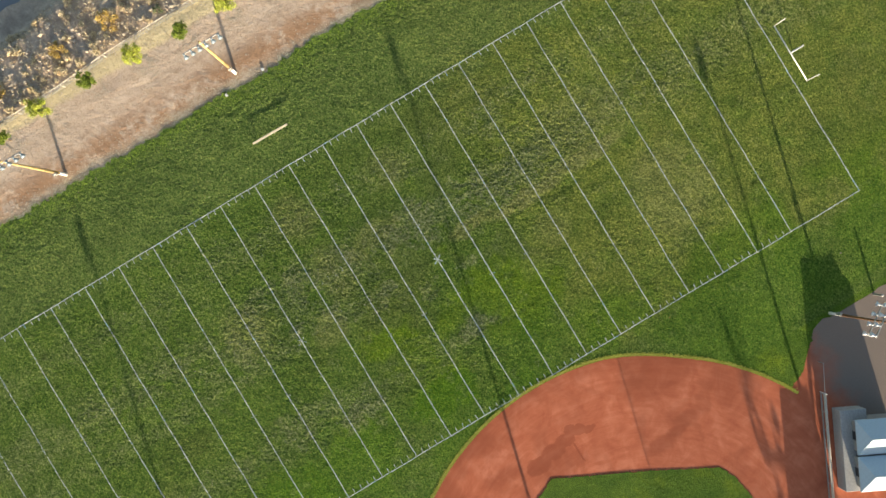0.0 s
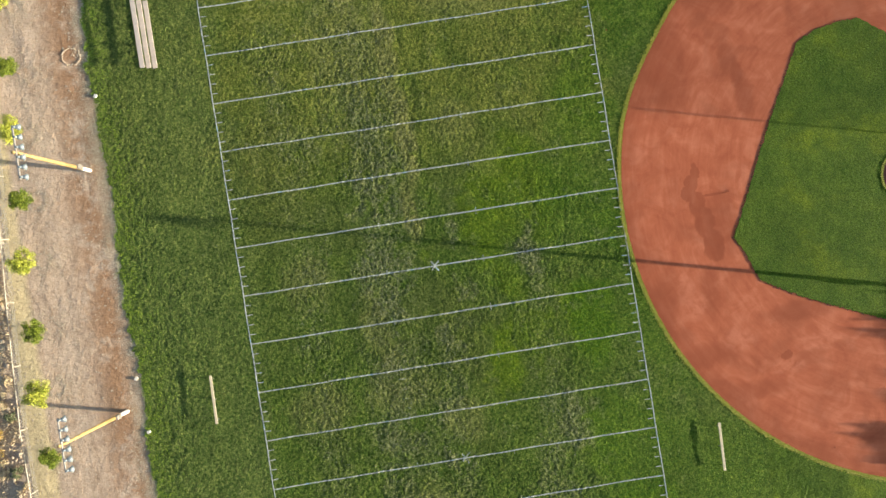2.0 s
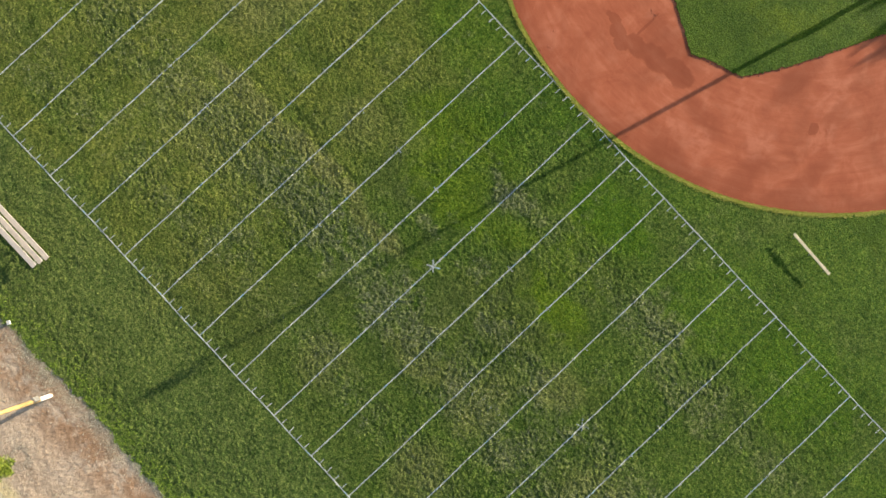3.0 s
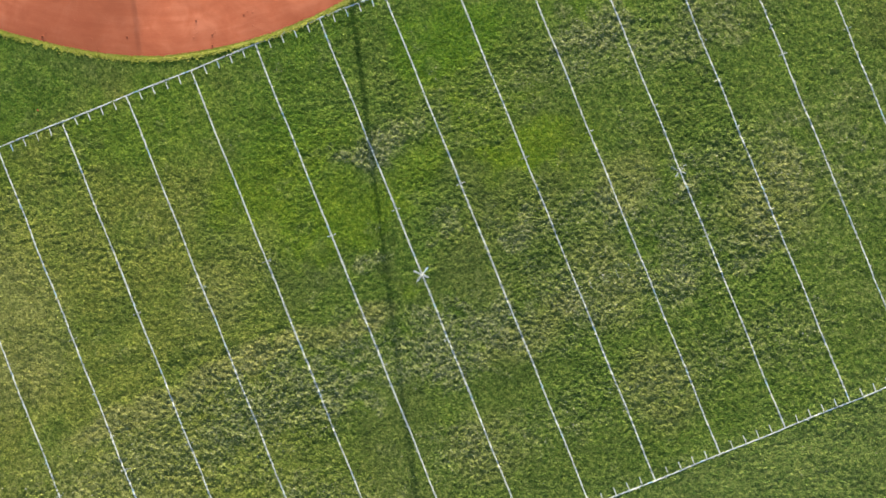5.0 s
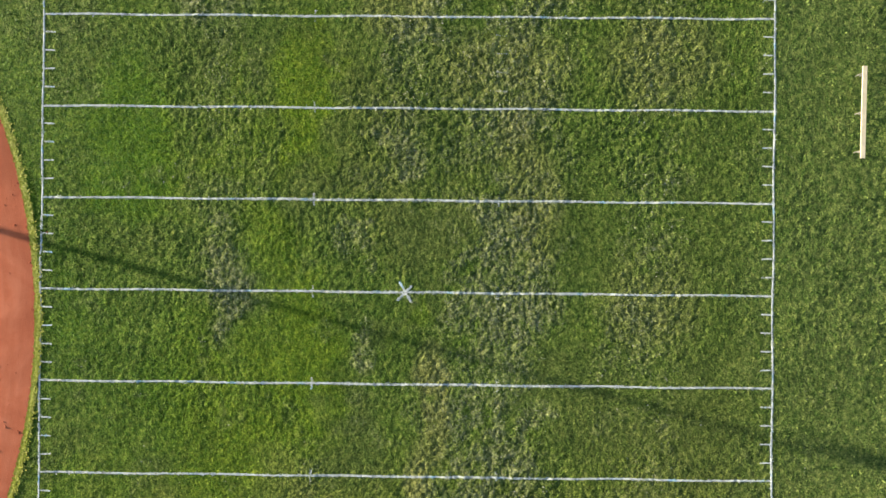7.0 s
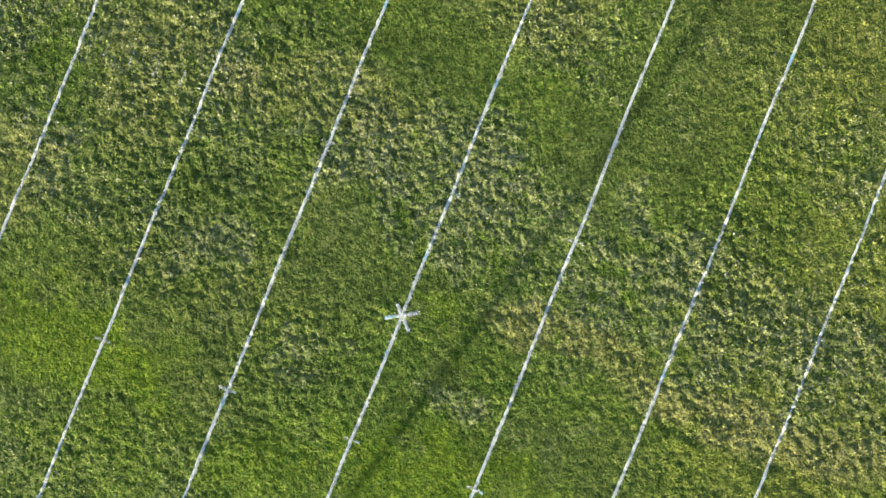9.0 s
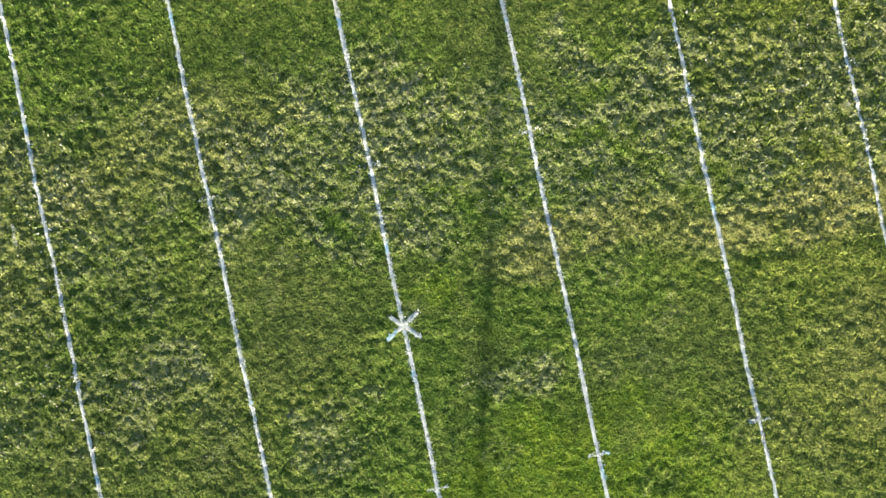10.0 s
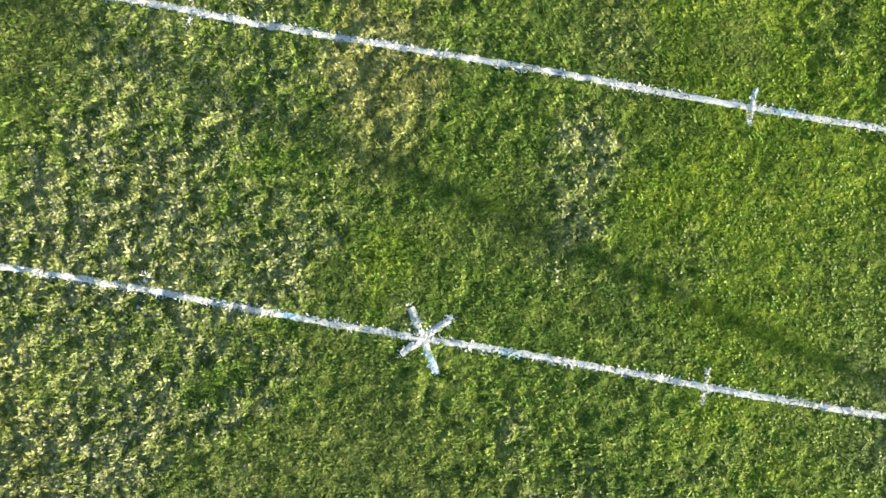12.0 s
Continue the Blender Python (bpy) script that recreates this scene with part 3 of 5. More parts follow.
ground = link("ground", box((0, 0, -8.3), (6000, 6000, 0.2)), SOIL)
tagged(ground, "dry open ground reaching to the horizon", "ground", kind="structure")
CORE = (-12.0, 12.0, -12.0, 12.0)
MIDDLE = (-20.0, 18.0, -24.0, 24.0)
FIELD = (-28.0, 18.0, -45.0, 48.0)
turf = grid_sheet("grass_field", -31.0, 66.0, -66.0, 66.0, 0.25, turf_keep, turf_z, turf_snap, TURF, FIELD)
tagged(turf, "mown green turf playing field with dry and clovery patches", "grass", kind="structure")
pitch = grid_sheet("grass_field", FIELD[0], FIELD[1], FIELD[2], FIELD[3], 0.125, lambda x, y: x < 99, turf_z, stay, TURF, MIDDLE)
tagged(pitch, "tussocky mown turf between the painted lines", "grass", kind="structure")
middle = grid_sheet("grass_field", MIDDLE[0], MIDDLE[1], MIDDLE[2], MIDDLE[3], 0.08, lambda x, y: x < 99, turf_z, stay, TURF, CORE)
tagged(middle, "tussocky turf with clover around midfield", "grass", kind="structure")
core = grid_sheet("grass_field", CORE[0], CORE[1], CORE[2], CORE[3], 0.05, lambda x, y: x < 99, turf_z, stay, TURF)
tagged(core, "worn tussocky turf at the middle of the field", "grass", kind="structure")


def clay_z(x, y):
    return 0.03 * (lattice(x, y, 3.0, 2) - 0.5) + 0.015 * (lattice(x, y, 0.6, 3) - 0.5)


clay = grid_sheet("infield_clay", 16.0, 90.0, -50.0, 70.0, 1.0, lambda x, y: x < 999, clay_z, stay, CLAY)
tagged(clay, "raked red clay infield with damp darker patches", "ground", kind="structure")


FENCE_X = ([-45, -36, -28, -20, -10, 0, 12.3, 21, 30, 45], [-38.9, -38.9, -38.9, -39.5, -39.7, -39.3, -38.5, -37.8, -37.4, -37.0])


def fence_x(y):
    return np.interp(y, *FENCE_X)


def soil_z(x, y):
    z = 0.02 + 0.05 * (lattice(x, y / 3, 1.6, 2) - 0.5) + 0.035 * (lattice(x, y / 2, 0.6, 3) - 0.5)
    return z - 0.02 * step(x, -29.5, -28.5) + 0.042 * np.clip(-29.6 - x, 0, 9.0)


soil = grid_sheet("dirt_verge", -40.0, -28.25, -66.0, 66.0, 0.25, lambda x, y: x > fence_x(y) - 0.4, soil_z, stay, SOIL)
tagged(soil, "bare tan soil verge with ruts and straw along the turf", "ground", kind="structure")


def bank_z(x, y):
    d = np.clip(fence_x(y) - 0.3 - x, 0, None)
    drop = 0.015 * np.minimum(d, 7.6) + 0.85 * np.clip(d - 7.6 - 1.5 * (lattice(x, y, 6.0, 1) - 0.5), 0, 2.6)
    return 0.36 - drop + 0.32 * (lattice(x, y, 1.7, 4) - 0.5) * step(d, 0, 1.5) + 0.18 * (lattice(x, y, 0.6, 5) - 0.5) * step(d, 0, 0.8)


bank = grid_sheet("stony_bank", -52.0, -37.0, -66.0, 66.0, 0.25, lambda x, y: x < fence_x(y) - 0.3, bank_z, stay, BANK)
tagged(bank, "stony slope falling away with dry scrub and rocks", "slope", kind="structure")
road = grid_sheet("road", -120.0, -48.0, -120.0, 120.0, 2.0, lambda x, y: x < 99, lambda x, y: -2.75 + 0 * x, stay, ASPHALT)
tagged(road, "grey asphalt road below the bank", "road", kind="structure")


def outline_slab(name, pts, z0, z1, material, cell=None):
    """A flat-topped slab over an outline, with an upright rim."""
    bm = bmesh.new()
    low = [bm.verts.new((x, y, z0)) for x, y in pts]
    top = [bm.verts.new((x, y, z1)) for x, y in pts]
    bm.faces.new(top)
    for a in range(len(pts)):
        b = (a + 1) % len(pts)
        bm.faces.new((low[a], low[b], top[b], top[a]))
    bmesh.ops.recalc_face_normals(bm, faces=bm.faces)
    return link(name, bm, material)


def ragged(pts, step_len, amount, seed):
    """The outline cut into short lengths, each corner shifted a little."""
    r, out = random.Random(seed), []
    for (ax, ay), (bx, by) in zip(pts, pts[1:] + pts[:1]):
        n = max(1, int(math.hypot(bx - ax, by - ay) / step_len))
        for k in range(n):
            out.append((ax + (bx - ax) * k / n + r.uniform(-amount, amount), ay + (by - ay) * k / n + r.uniform(-amount, amount)))
    return out


INFIELD = [(28.4, -1.8), (29.3, -3.6), (29.8, -5.2), (30.3, -6.3), (34.4, -8.6), (41.2, -11.6), (46.5, -14.2), (50.2, -13.0), (54.0, -9.0), (59.5, 1.5),
           (58.0, 8.6), (46.6, 14.6), (43.4, 17.0), (41.2, 16.9), (38.9, 16.4), (37.2, 15.5), (33.2, 8.0)]
infield = outline_slab("infield_grass", ragged(INFIELD, 0.20, 0.085, 3), -0.05, 0.045, TURF)
tagged(infield, "smooth bright green infield grass cut to a diamond", "grass", kind="structure")


def mound_mesh():
    bm = bmesh.new()
    n = 48
    rings = [[bm.verts.new((r * math.cos(2 * math.pi * a / n) * (1 + 0.02 * math.sin(5 * a)), r * math.sin(2 * math.pi * a / n), z)) for a in range(n)]
             for r, z in ((2.55, 0.05), (2.45, 0.09), (1.6, 0.18), (0.8, 0.25))]
    for lo, hi in zip(rings, rings[1:]):
        for a in range(n):
            bm.faces.new((lo[a], lo[(a + 1) % n], hi[(a + 1) % n], hi[a]))
    bm.faces.new(rings[-1])
    return bm


mound = thing("pitchers_mound", pose(45.8, 1.5, 0.0), "round dark damp clay pitching mound in the infield grass", "mound")
part("clay_cone", mound_mesh(), DAMP_CLAY, mound, smooth=True)


# ---- painted lines ----
def strip_arrays(a, b, width, seed, lift=0.020, seg=0.09):
    """A strip that follows the turf, with uneven edges."""
    r = np.random.RandomState(seed)
    a, b = np.array(a, float), np.array(b, float)
    L = np.linalg.norm(b - a)
    n = max(2, int(L / seg))
    s = np.linspace(0, 1, n + 1)
    d = (b - a) / L
    across = np.array([-d[1], d[0]])
    V = []
    wave = 0.02 * np.sin(s * L * 0.9 + seed) + 0.012 * (r.rand(n + 1) - 0.5)
    for k in (-1.0, -0.35, 0.35, 1.0):
        off = k * width / 2 + wave + (0.022 * (r.rand(n + 1) - 0.5) if abs(k) == 1 else 0)
        P = a + s[:, None] * (b - a) + off[:, None] * across
        V.append(np.c_[P, turf_z(P[:, 0], P[:, 1]) + lift - (0.012 if abs(k) == 1 else 0)])
    V = np.concatenate(V)
    F = []
    for k in range(3):
        i = np.arange(n) + k * (n + 1)
        F.append(np.stack([i, i + 1, i + n + 2, i + n + 1], -1))
    return V, np.concatenate(F)


def paint_strip(name, a, b, width, seed, parent=None, lift=0.016, material=None):
    V, F = strip_arrays(a, b, width, seed, lift)
    return mesh_from(name, V, F[:, ::-1], material or PAINT, parent, smooth=True)


LINES = [k for k in range(-13, 9)]
for k in LINES:
    ln = paint_strip("yard_line", (-HALF_W, k * FIVE), (HALF_W, k * FIVE), 0.10, 40 + k)
    tagged(ln, "chalky white painted yard line across the turf", "line", "yard lines", "structure")
    for sx in (1,) if abs(k) < 4 else (-1, 1):
        paint_strip("hash_mark", (sx * 4.6, k * FIVE - 0.30), (sx * 4.6, k * FIVE + 0.30), 0.08, 90 + k + 50 * sx, ln, 0.03, PAINT_FAINT)
end_line = paint_strip("end_line", (-HALF_W, 10 * FIVE), (HALF_W, 10 * FIVE), 0.12, 5)
tagged(end_line, "white painted end line behind the goal line", "line", kind="structure")
TICK_V, TICK_F = strip_arrays((-0.26, 0), (0.25, 0), 0.066, 3)
TICK_V[:, 2] = 0.0
tick_mesh = mesh_from("tick", TICK_V, TICK_F[:, ::-1], PAINT)
for sx, name in ((-1, "sideline_west"), (1, "sideline_east")):
    side = paint_strip(name, (sx * HALF_W, -13 * FIVE), (sx * HALF_W, 10 * FIVE), 0.10, 8 + sx)
    tagged(side, "white painted sideline with yard ticks", "line", kind="structure")
    for n in range(-65, 41):
        if n % 5:
            x, y = sx * (HALF_W - 0.36), n * YARD
            o = new("tick", tick_mesh.data)
            o.parent = side
            o.matrix_basis = pose(x, y, float(turf_z(np.array([x - 0.2, x, x + 0.2]), np.array([y, y, y])).max()) + 0.055, 0, 0, random.uniform(-3, 3))
bpy.data.objects.remove(tick_mesh)
for n in range(-14, -10):
    mk = paint_strip("hash_mark", (-5.0, n * YARD + 0.05), (-4.4, n * YARD), 0.07, 200 + n, None, 0.05, PAINT_FAINT)
    tagged(mk, "faint white painted yard tick on worn turf", "line", "faint yard ticks", "structure")


def kick_mark(x, y, seed, material):
    """Two painted strokes crossing on a yard line."""
    e = thing("kickoff_mark", pose(0, 0, 0), "white painted cross on the yard line", "line", "kickoff marks", "structure")
    for (ax, ay), (bx, by), s in (((-0.28, 0.46), (0.28, -0.52), 1), ((0.40, 0.42), (-0.33, -0.30), 2)):
        paint_strip("stroke", (x + ax, y + ay), (x + bx, y + by), 0.12, seed + s, e, 0.012, material)


kick_mark(0.0, 0.0, 300, PAINT)
kick_mark(0.0, -4 * FIVE, 310, PAINT_FAINT)


# ---- floodlight poles ----
def flood_pole(x, y, h, wood, turn, span=4.0, arms=1, lamps=6, label="", thick=0.20, shell=None):
    e = thing("floodlight_pole", pose(x, y, 0, 0, 0, turn), label, "light pole", "floodlight poles")
    part("pale_base", tube((0, 0, -0.3), (0, 0, 1.5), thick, thick * 0.95, 14), POLE_WHITE, e, "white painted foot of the pole", True)
    part("shaft", tube((0, 0, 1.5), (0, 0, h), thick * 0.94, thick * 0.6, 14), wood, e, smooth=True)
    part("cabinet", box((0.26, 0, 2.2), (0.22, 0.40, 0.6), None, 0.02), GALV, e)
    for a in range(arms):
        z = h - 0.25 - 1.1 * a
        arm = part("crossarm", box((0.10, 0, z), (0.12, span, 0.14), None, 0.015), GALV, e)
        for i in range(lamps):
            yy = -span / 2 + 0.15 + (span - 0.3) * i / (lamps - 1)
            lamp = part("floodlight", lamp_mesh((0.42, yy, z - 0.12)), shell or LAMP_SHELL, e, "pale floodlight head", True)
            part("lens", lens_mesh((0.42, yy, z - 0.12)), LAMP_GLASS, lamp, "bluish glass lens")
            part("bracket", tube((0.10, yy, z), (0.40, yy, z - 0.10), 0.025, 0.025, 6), DARK_STEEL, e)
    return e


AIM = Vector((0.62, 0, -0.78)).to_track_quat("Z", "Y").to_matrix().to_4x4()


def lamp_mesh(c):
    bm = bmesh.new()
    m = Matrix.Translation(c) @ AIM
    bmesh.ops.create_cone(bm, cap_ends=True, segments=14, radius1=0.12, radius2=0.27, depth=0.32, matrix=m)
    bmesh.ops.create_cone(bm, cap_ends=True, segments=10, radius1=0.08, radius2=0.10, depth=0.2, matrix=m @ Matrix.Translation((0, 0, -0.26)))
    return bm


def lens_mesh(c):
    bm = bmesh.new()
    bmesh.ops.create_cone(bm, cap_ends=True, segments=14, radius1=0.25, radius2=0.22, depth=0.03, matrix=Matrix.Translation(c) @ AIM @ Matrix.Translation((0, 0, 0.165)))
    return bm


W_LABEL = "tall varnished wooden floodlight pole with white foot, on bare soil"
for y in (13.9, -8.9, -31.7):
    flood_pole(-30.5, y, 10.5, POLE_WOOD, 0, 4.2, 1, 6, W_LABEL)
flood_pole(28.5, 35.5, 9.0, POLE_BROWN, 215, 3.6, 2, 4, "brown floodlight pole with two lamp rows beside the clay", 0.17, LAMP_WHITE)
E_LABEL = "tall wooden floodlight pole beyond the ball field"
for x, y, h in ((50.0, -10.55, 13.1), (57.6, -54.4, 14.6), (55.0, 22.8, 10.7)):
    flood_pole(x, y, h, POLE_WOOD, 255, 4.2, 1, 6, E_LABEL, 0.22)


# ---- goal, benches, bleacher ----
def goal_post(x, y):
    e = thing("goal_post", pose(x, y, 0), "white gooseneck football goal behind the end line", "goal post")
    part("stem", bent([(0, 2.3, -0.2), (0, 2.3, 2.1), (0, 1.6, 2.85), (0, 0, 3.05)], 0.085, 10), WHITE_PAINT, e, smooth=True)
    part("crossbar", tube((-3.55, 0, 3.05), (3.55, 0, 3.05), 0.07, 0.07, 10), WHITE_PAINT, e, smooth=True)
    for s in (-1, 1):
        part("upright", tube((s * 3.5, 0, 3.05), (s * 3.5, 0, 5.3), 0.055, 0.055, 10), WHITE_PAINT, e, smooth=True)


goal_post(0.5, 45.15)


def bench(a, b, h, label):
    a, b = Vector(a), Vector(b)
    d = b - a
    L = d.length
    e = thing("team_bench", pose((a.x + b.x) / 2, (a.y + b.y) / 2, GRASS_Z, 0, 0, math.degrees(math.atan2(d.y, d.x))), label, "bench", "team benches")
    part("seat", box((0, 0, h), (L, 0.24, 0.05), None, 0.012), PLANK, e)
    for s in (-0.42, 0, 0.42):
        bm = tube((s * L, -0.10, -0.1), (s * L, -0.10, h), 0.025, 0.025, 8)
        add_tube(bm, (s * L, 0.10, -0.1), (s * L, 0.10, h), 0.025, 0.025, 8)
        add_tube(bm, (s * L, -0.10, h - 0.03), (s * L, 0.10, h - 0.03), 0.022, 0.022, 8)
        part("leg_frame", bm, GALV, e)


bench((-22.2, -6.78, 0), (-22.28, -11.28, 0), 0.52, "long pale wooden bench on steel legs on the turf")
bench((24.0, -18.7, 0), (23.82, -23.2, 0), 0.42, "long pale wooden bench beside the clay infield")


def bleacher(x, y, L):
    e = thing("bleacher", pose(x, y, GRASS_Z), "low three-row bleacher with pale seat planks on turf", "bleacher")
    for i, h in enumerate((0.28, 0.58, 0.88)):
        xx = 0.46 - 0.46 * i
        part("seat_plank", box((xx, 0, h), (0.43, L, 0.05), None, 0.008), ALUMINIUM, e)
    for s in (-0.44, -0.15, 0.15, 0.44):
        bm = tube((-0.46, s * L, -0.1), (-0.46, s * L, 0.86), 0.03, 0.03, 8)
        add_tube(bm, (0.46, s * L, -0.1), (0.46, s * L, 0.26), 0.03, 0.03, 8)
        add_tube(bm, (0, s * L, -0.1), (0, s * L, 0.56), 0.03, 0.03, 8)
        add_tube(bm, (0.55, s * L, 0.05), (-0.55, s * L, 0.05), 0.03, 0.03, 8)
        add_tube(bm, (0.46, s * L, 0.20), (-0.46, s * L, 0.82), 0.03, 0.03, 8)
        part("frame", bm, GALV, e)
    for s in (-1, 1):
        part("brace", tube((-0.46, s * 0.44 * L, 0.82), (-0.46, s * 0.15 * L, 0.05), 0.02, 0.02, 6), GALV, e)


bleacher(-23.36, 25.55, 6.4)


# ---- fence on the west side ----
def fence_post(bm_parent, x, y, z, lean):
    o = part("post", tube((0, 0, -0.2), (0, 0, 1.10), 0.04, 0.04, 8), FENCE_PIPE, bm_parent)
    o.matrix_basis = pose(x, y, z, 0, 0, lean)
    return o


fence = thing("chain_fence", pose(0, 0, 0), "low galvanised chain-link fence along the top of the bank", "fence")
FZ = 0.38
SPAN = 5.85
fy = np.arange(-44.0, 47.0, SPAN)
fx = fence_x(fy)
first = fence_post(fence, float(fx[0]), float(fy[0]), FZ, 0)
for x, y in zip(fx[1:], fy[1:]):
    o = new("post", first.data)
    o.parent = fence
    o.matrix_basis = pose(float(x), float(y), FZ)
for i in range(len(fy) - 1):
    part("top_rail", tube((fx[i], fy[i], FZ + 1.08), (fx[i + 1], fy[i + 1], FZ + 1.08), 0.035, 0.035, 8), FENCE_PIPE, fence)


def chain_mesh():
    """Crossed wires between the posts."""
    V, F = [], []
    w = 0.006
    for i in range(len(fy) - 1):
        a, b = np.array([fx[i], fy[i]]), np.array([fx[i + 1], fy[i + 1]])
        for k in range(-14, 70):
            for s in (1, -1):
                u0, z0 = k * 0.085, 0.0 if s > 0 else 1.06
                u1, z1 = u0 + 1.06, 1.06 if s > 0 else 0.0
                if u0 < 0:
                    z0, u0 = z0 + s * -u0, 0.0
                if u1 > SPAN:
                    z1, u1 = z1 - s * (u1 - SPAN), SPAN
                if u1 <= u0:
                    continue
                p, q = a + (b - a) * u0 / SPAN, a + (b - a) * u1 / SPAN
                n = len(V)
                V += [(*p, FZ + z0 - w), (*p, FZ + z0 + w), (*q, FZ + z1 + w), (*q, FZ + z1 - w)]
                F.append((n, n + 1, n + 2, n + 3))
    return V, F


cv, cf = chain_mesh()
tagged(mesh_from("wire_mesh", cv, cf, GALV, fence), kind="stuff")


# ---- trees and scrub ----
def leaf_cloud(centres, radii, count, size, seed, squash=0.85):
    """Many small pointed leaves round limb ends."""
    r = np.random.RandomState(seed)
    k = r.randint(0, len(centres), count)
    c, rad = np.array(centres)[k], np.array(radii)[k]
    d = r.normal(size=(count, 3))
    d /= np.linalg.norm(d, axis=1)[:, None]
    p = c + d * (rad * (0.35 + 0.65 * r.rand(count)) )[:, None] * (1, 1, squash)
    a = r.normal(size=(count, 3))
    a /= np.linalg.norm(a, axis=1)[:, None]
    b = np.cross(a, r.normal(size=(count, 3)))
    b /= np.linalg.norm(b, axis=1)[:, None]
    s = size * (0.6 + 0.8 * r.rand(count))[:, None]
    V = np.stack([p - a * s, p + b * s * 0.42, p + a * s, p - b * s * 0.42], 1).reshape(-1, 3)
    return V, np.arange(4 * count).reshape(-1, 4)


def young_tree(x, y, h, spread, leaf, label, seed):
    r = random.Random(seed)
    e = thing("young_tree", pose(x, y, float(soil_z(np.array([x]), np.array([y]))[0])), label, "tree", "young street trees")
    bm = tube((0, 0, -0.1), (0.03, 0.02, h * 0.55), 0.05, 0.035, 8)
    tips, radii = [], []
    for i in range(26):
        a, up = i * 2.4 + r.uniform(-0.4, 0.4), r.uniform(0.25, 0.98)
        reach = spread * r.uniform(0.35, 0.85) * (1.15 - 0.6 * abs(up - 0.6))
        tip = (reach * math.cos(a), reach * math.sin(a), h * (0.40 + 0.55 * up))
        add_tube(bm, (0.03, 0.02, h * (0.28 + 0.3 * up)), tip, 0.022, 0.008, 5)
        tips.append(tip)
        radii.append(spread * r.uniform(0.26, 0.38))
    for up, k in ((0.95, 0.38), (0.9, 0.3), (0.85, 0.4), (0.78, 0.45), (0.72, 0.5), (0.62, 0.5)):
        tips.append((0, 0, h * up))
        radii.append(spread * k)
    part("trunk", bm, BARK, e)
    V, F = leaf_cloud(tips, radii, 5200, 0.066, seed)
    tagged(mesh_from("crown", V, F, leaf, e), kind="stuff")
    return e


TREES = [(-35.6, 30.0), (-35.5, 23.8), (-35.9, 18.1), (-36.0, 11.8), (-36.5, 6.1), (-36.6, -0.1), (-36.9, -5.7), (-37.0, -11.6),
         (-37.2, -17.4), (-37.5, -23.4), (-37.5, -29.5), (-37.0, -35.0), (-37.0, -41.0)]
for i, (x, y) in enumerate(TREES):
    if i % 2 == 0:
        young_tree(x, y, 3.0, 1.25, LEAF_YELLOW, "young yellow-green leafed tree in bare soil by the fence", 500 + i)
    else:
        young_tree(x, y, 2.6, 1.0, LEAF_GREEN, "young darker green tree in bare soil by the fence", 500 + i)


# unseen trees, added only so that their shade reaches the infield
def tall_tree(x, y, h, spread, seed, leaves_n=3200):
    r = random.Random(seed)
    e = thing("added_shade_tree", pose(x, y, 0), "unseen tree beyond the ball field, added to cast shade", "tree", "large trees")
    bm = tube((0, 0, -0.2), (0, 0, h * 0.5), 0.28, 0.16, 10)
    tips, radii = [], []
    for i in range(16):
        a, up = i * 2.4, r.uniform(0.15, 1.0)
        reach = spread * r.uniform(0.4, 0.9) * (1.1 - 0.6 * up)
        tip = (reach * math.cos(a), reach * math.sin(a), h * (0.32 + 0.62 * up))
        add_tube(bm, (0, 0, h * (0.2 + 0.3 * up)), tip, 0.08, 0.02, 6)
        tips.append(tip)
        radii.append(spread * r.uniform(0.3, 0.45))
    part("trunk", bm, BARK, e)
    V, F = leaf_cloud(tips, radii, leaves_n, 0.62, seed)
    tagged(mesh_from("crown", V, F, LEAF_GREEN, e), kind="stuff")


for i, (x, y, h, s) in enumerate(((85.5, -1.5, 6.0, 3.2), (84.5, -6.8, 5.3, 3.2), (85.0, -12.5, 6.1, 3.4), (82.0, -18.0, 6.4, 3.4), (80.5, -23.0, 6.3, 3.4), (80.0, -25.5, 5.9, 3.2), (79.5, -30.8, 6.2, 3.2),
                                  (80.5, -28.0, 6.5, 3.4), (79.0, -33.5, 6.8, 3.4), (88.0, 3.0, 5.0, 3.0), (91.0, -8.0, 5.9, 3.4), (90.0, -16.0, 7.4, 3.6),
                                  (88.0, -25.0, 7.6, 3.6), (88.5, -3.8, 5.5, 3.2), (87.5, -9.6, 5.8, 3.3), (87.0, -20.5, 7.3, 3.4), (92.0, 0.5, 5.8, 3.4))):
    tall_tree(x, y, h, s, 700 + i)
# unseen sparse crown, added for the soft shadow patch near the clay
tall_tree(88.5, 9.0, 12.2, 2.4, 730, 100)


# ---- building, dugout and wall on the east side ----
TURN_B = math.degrees(math.atan2(-FOUL.y, -FOUL.x))


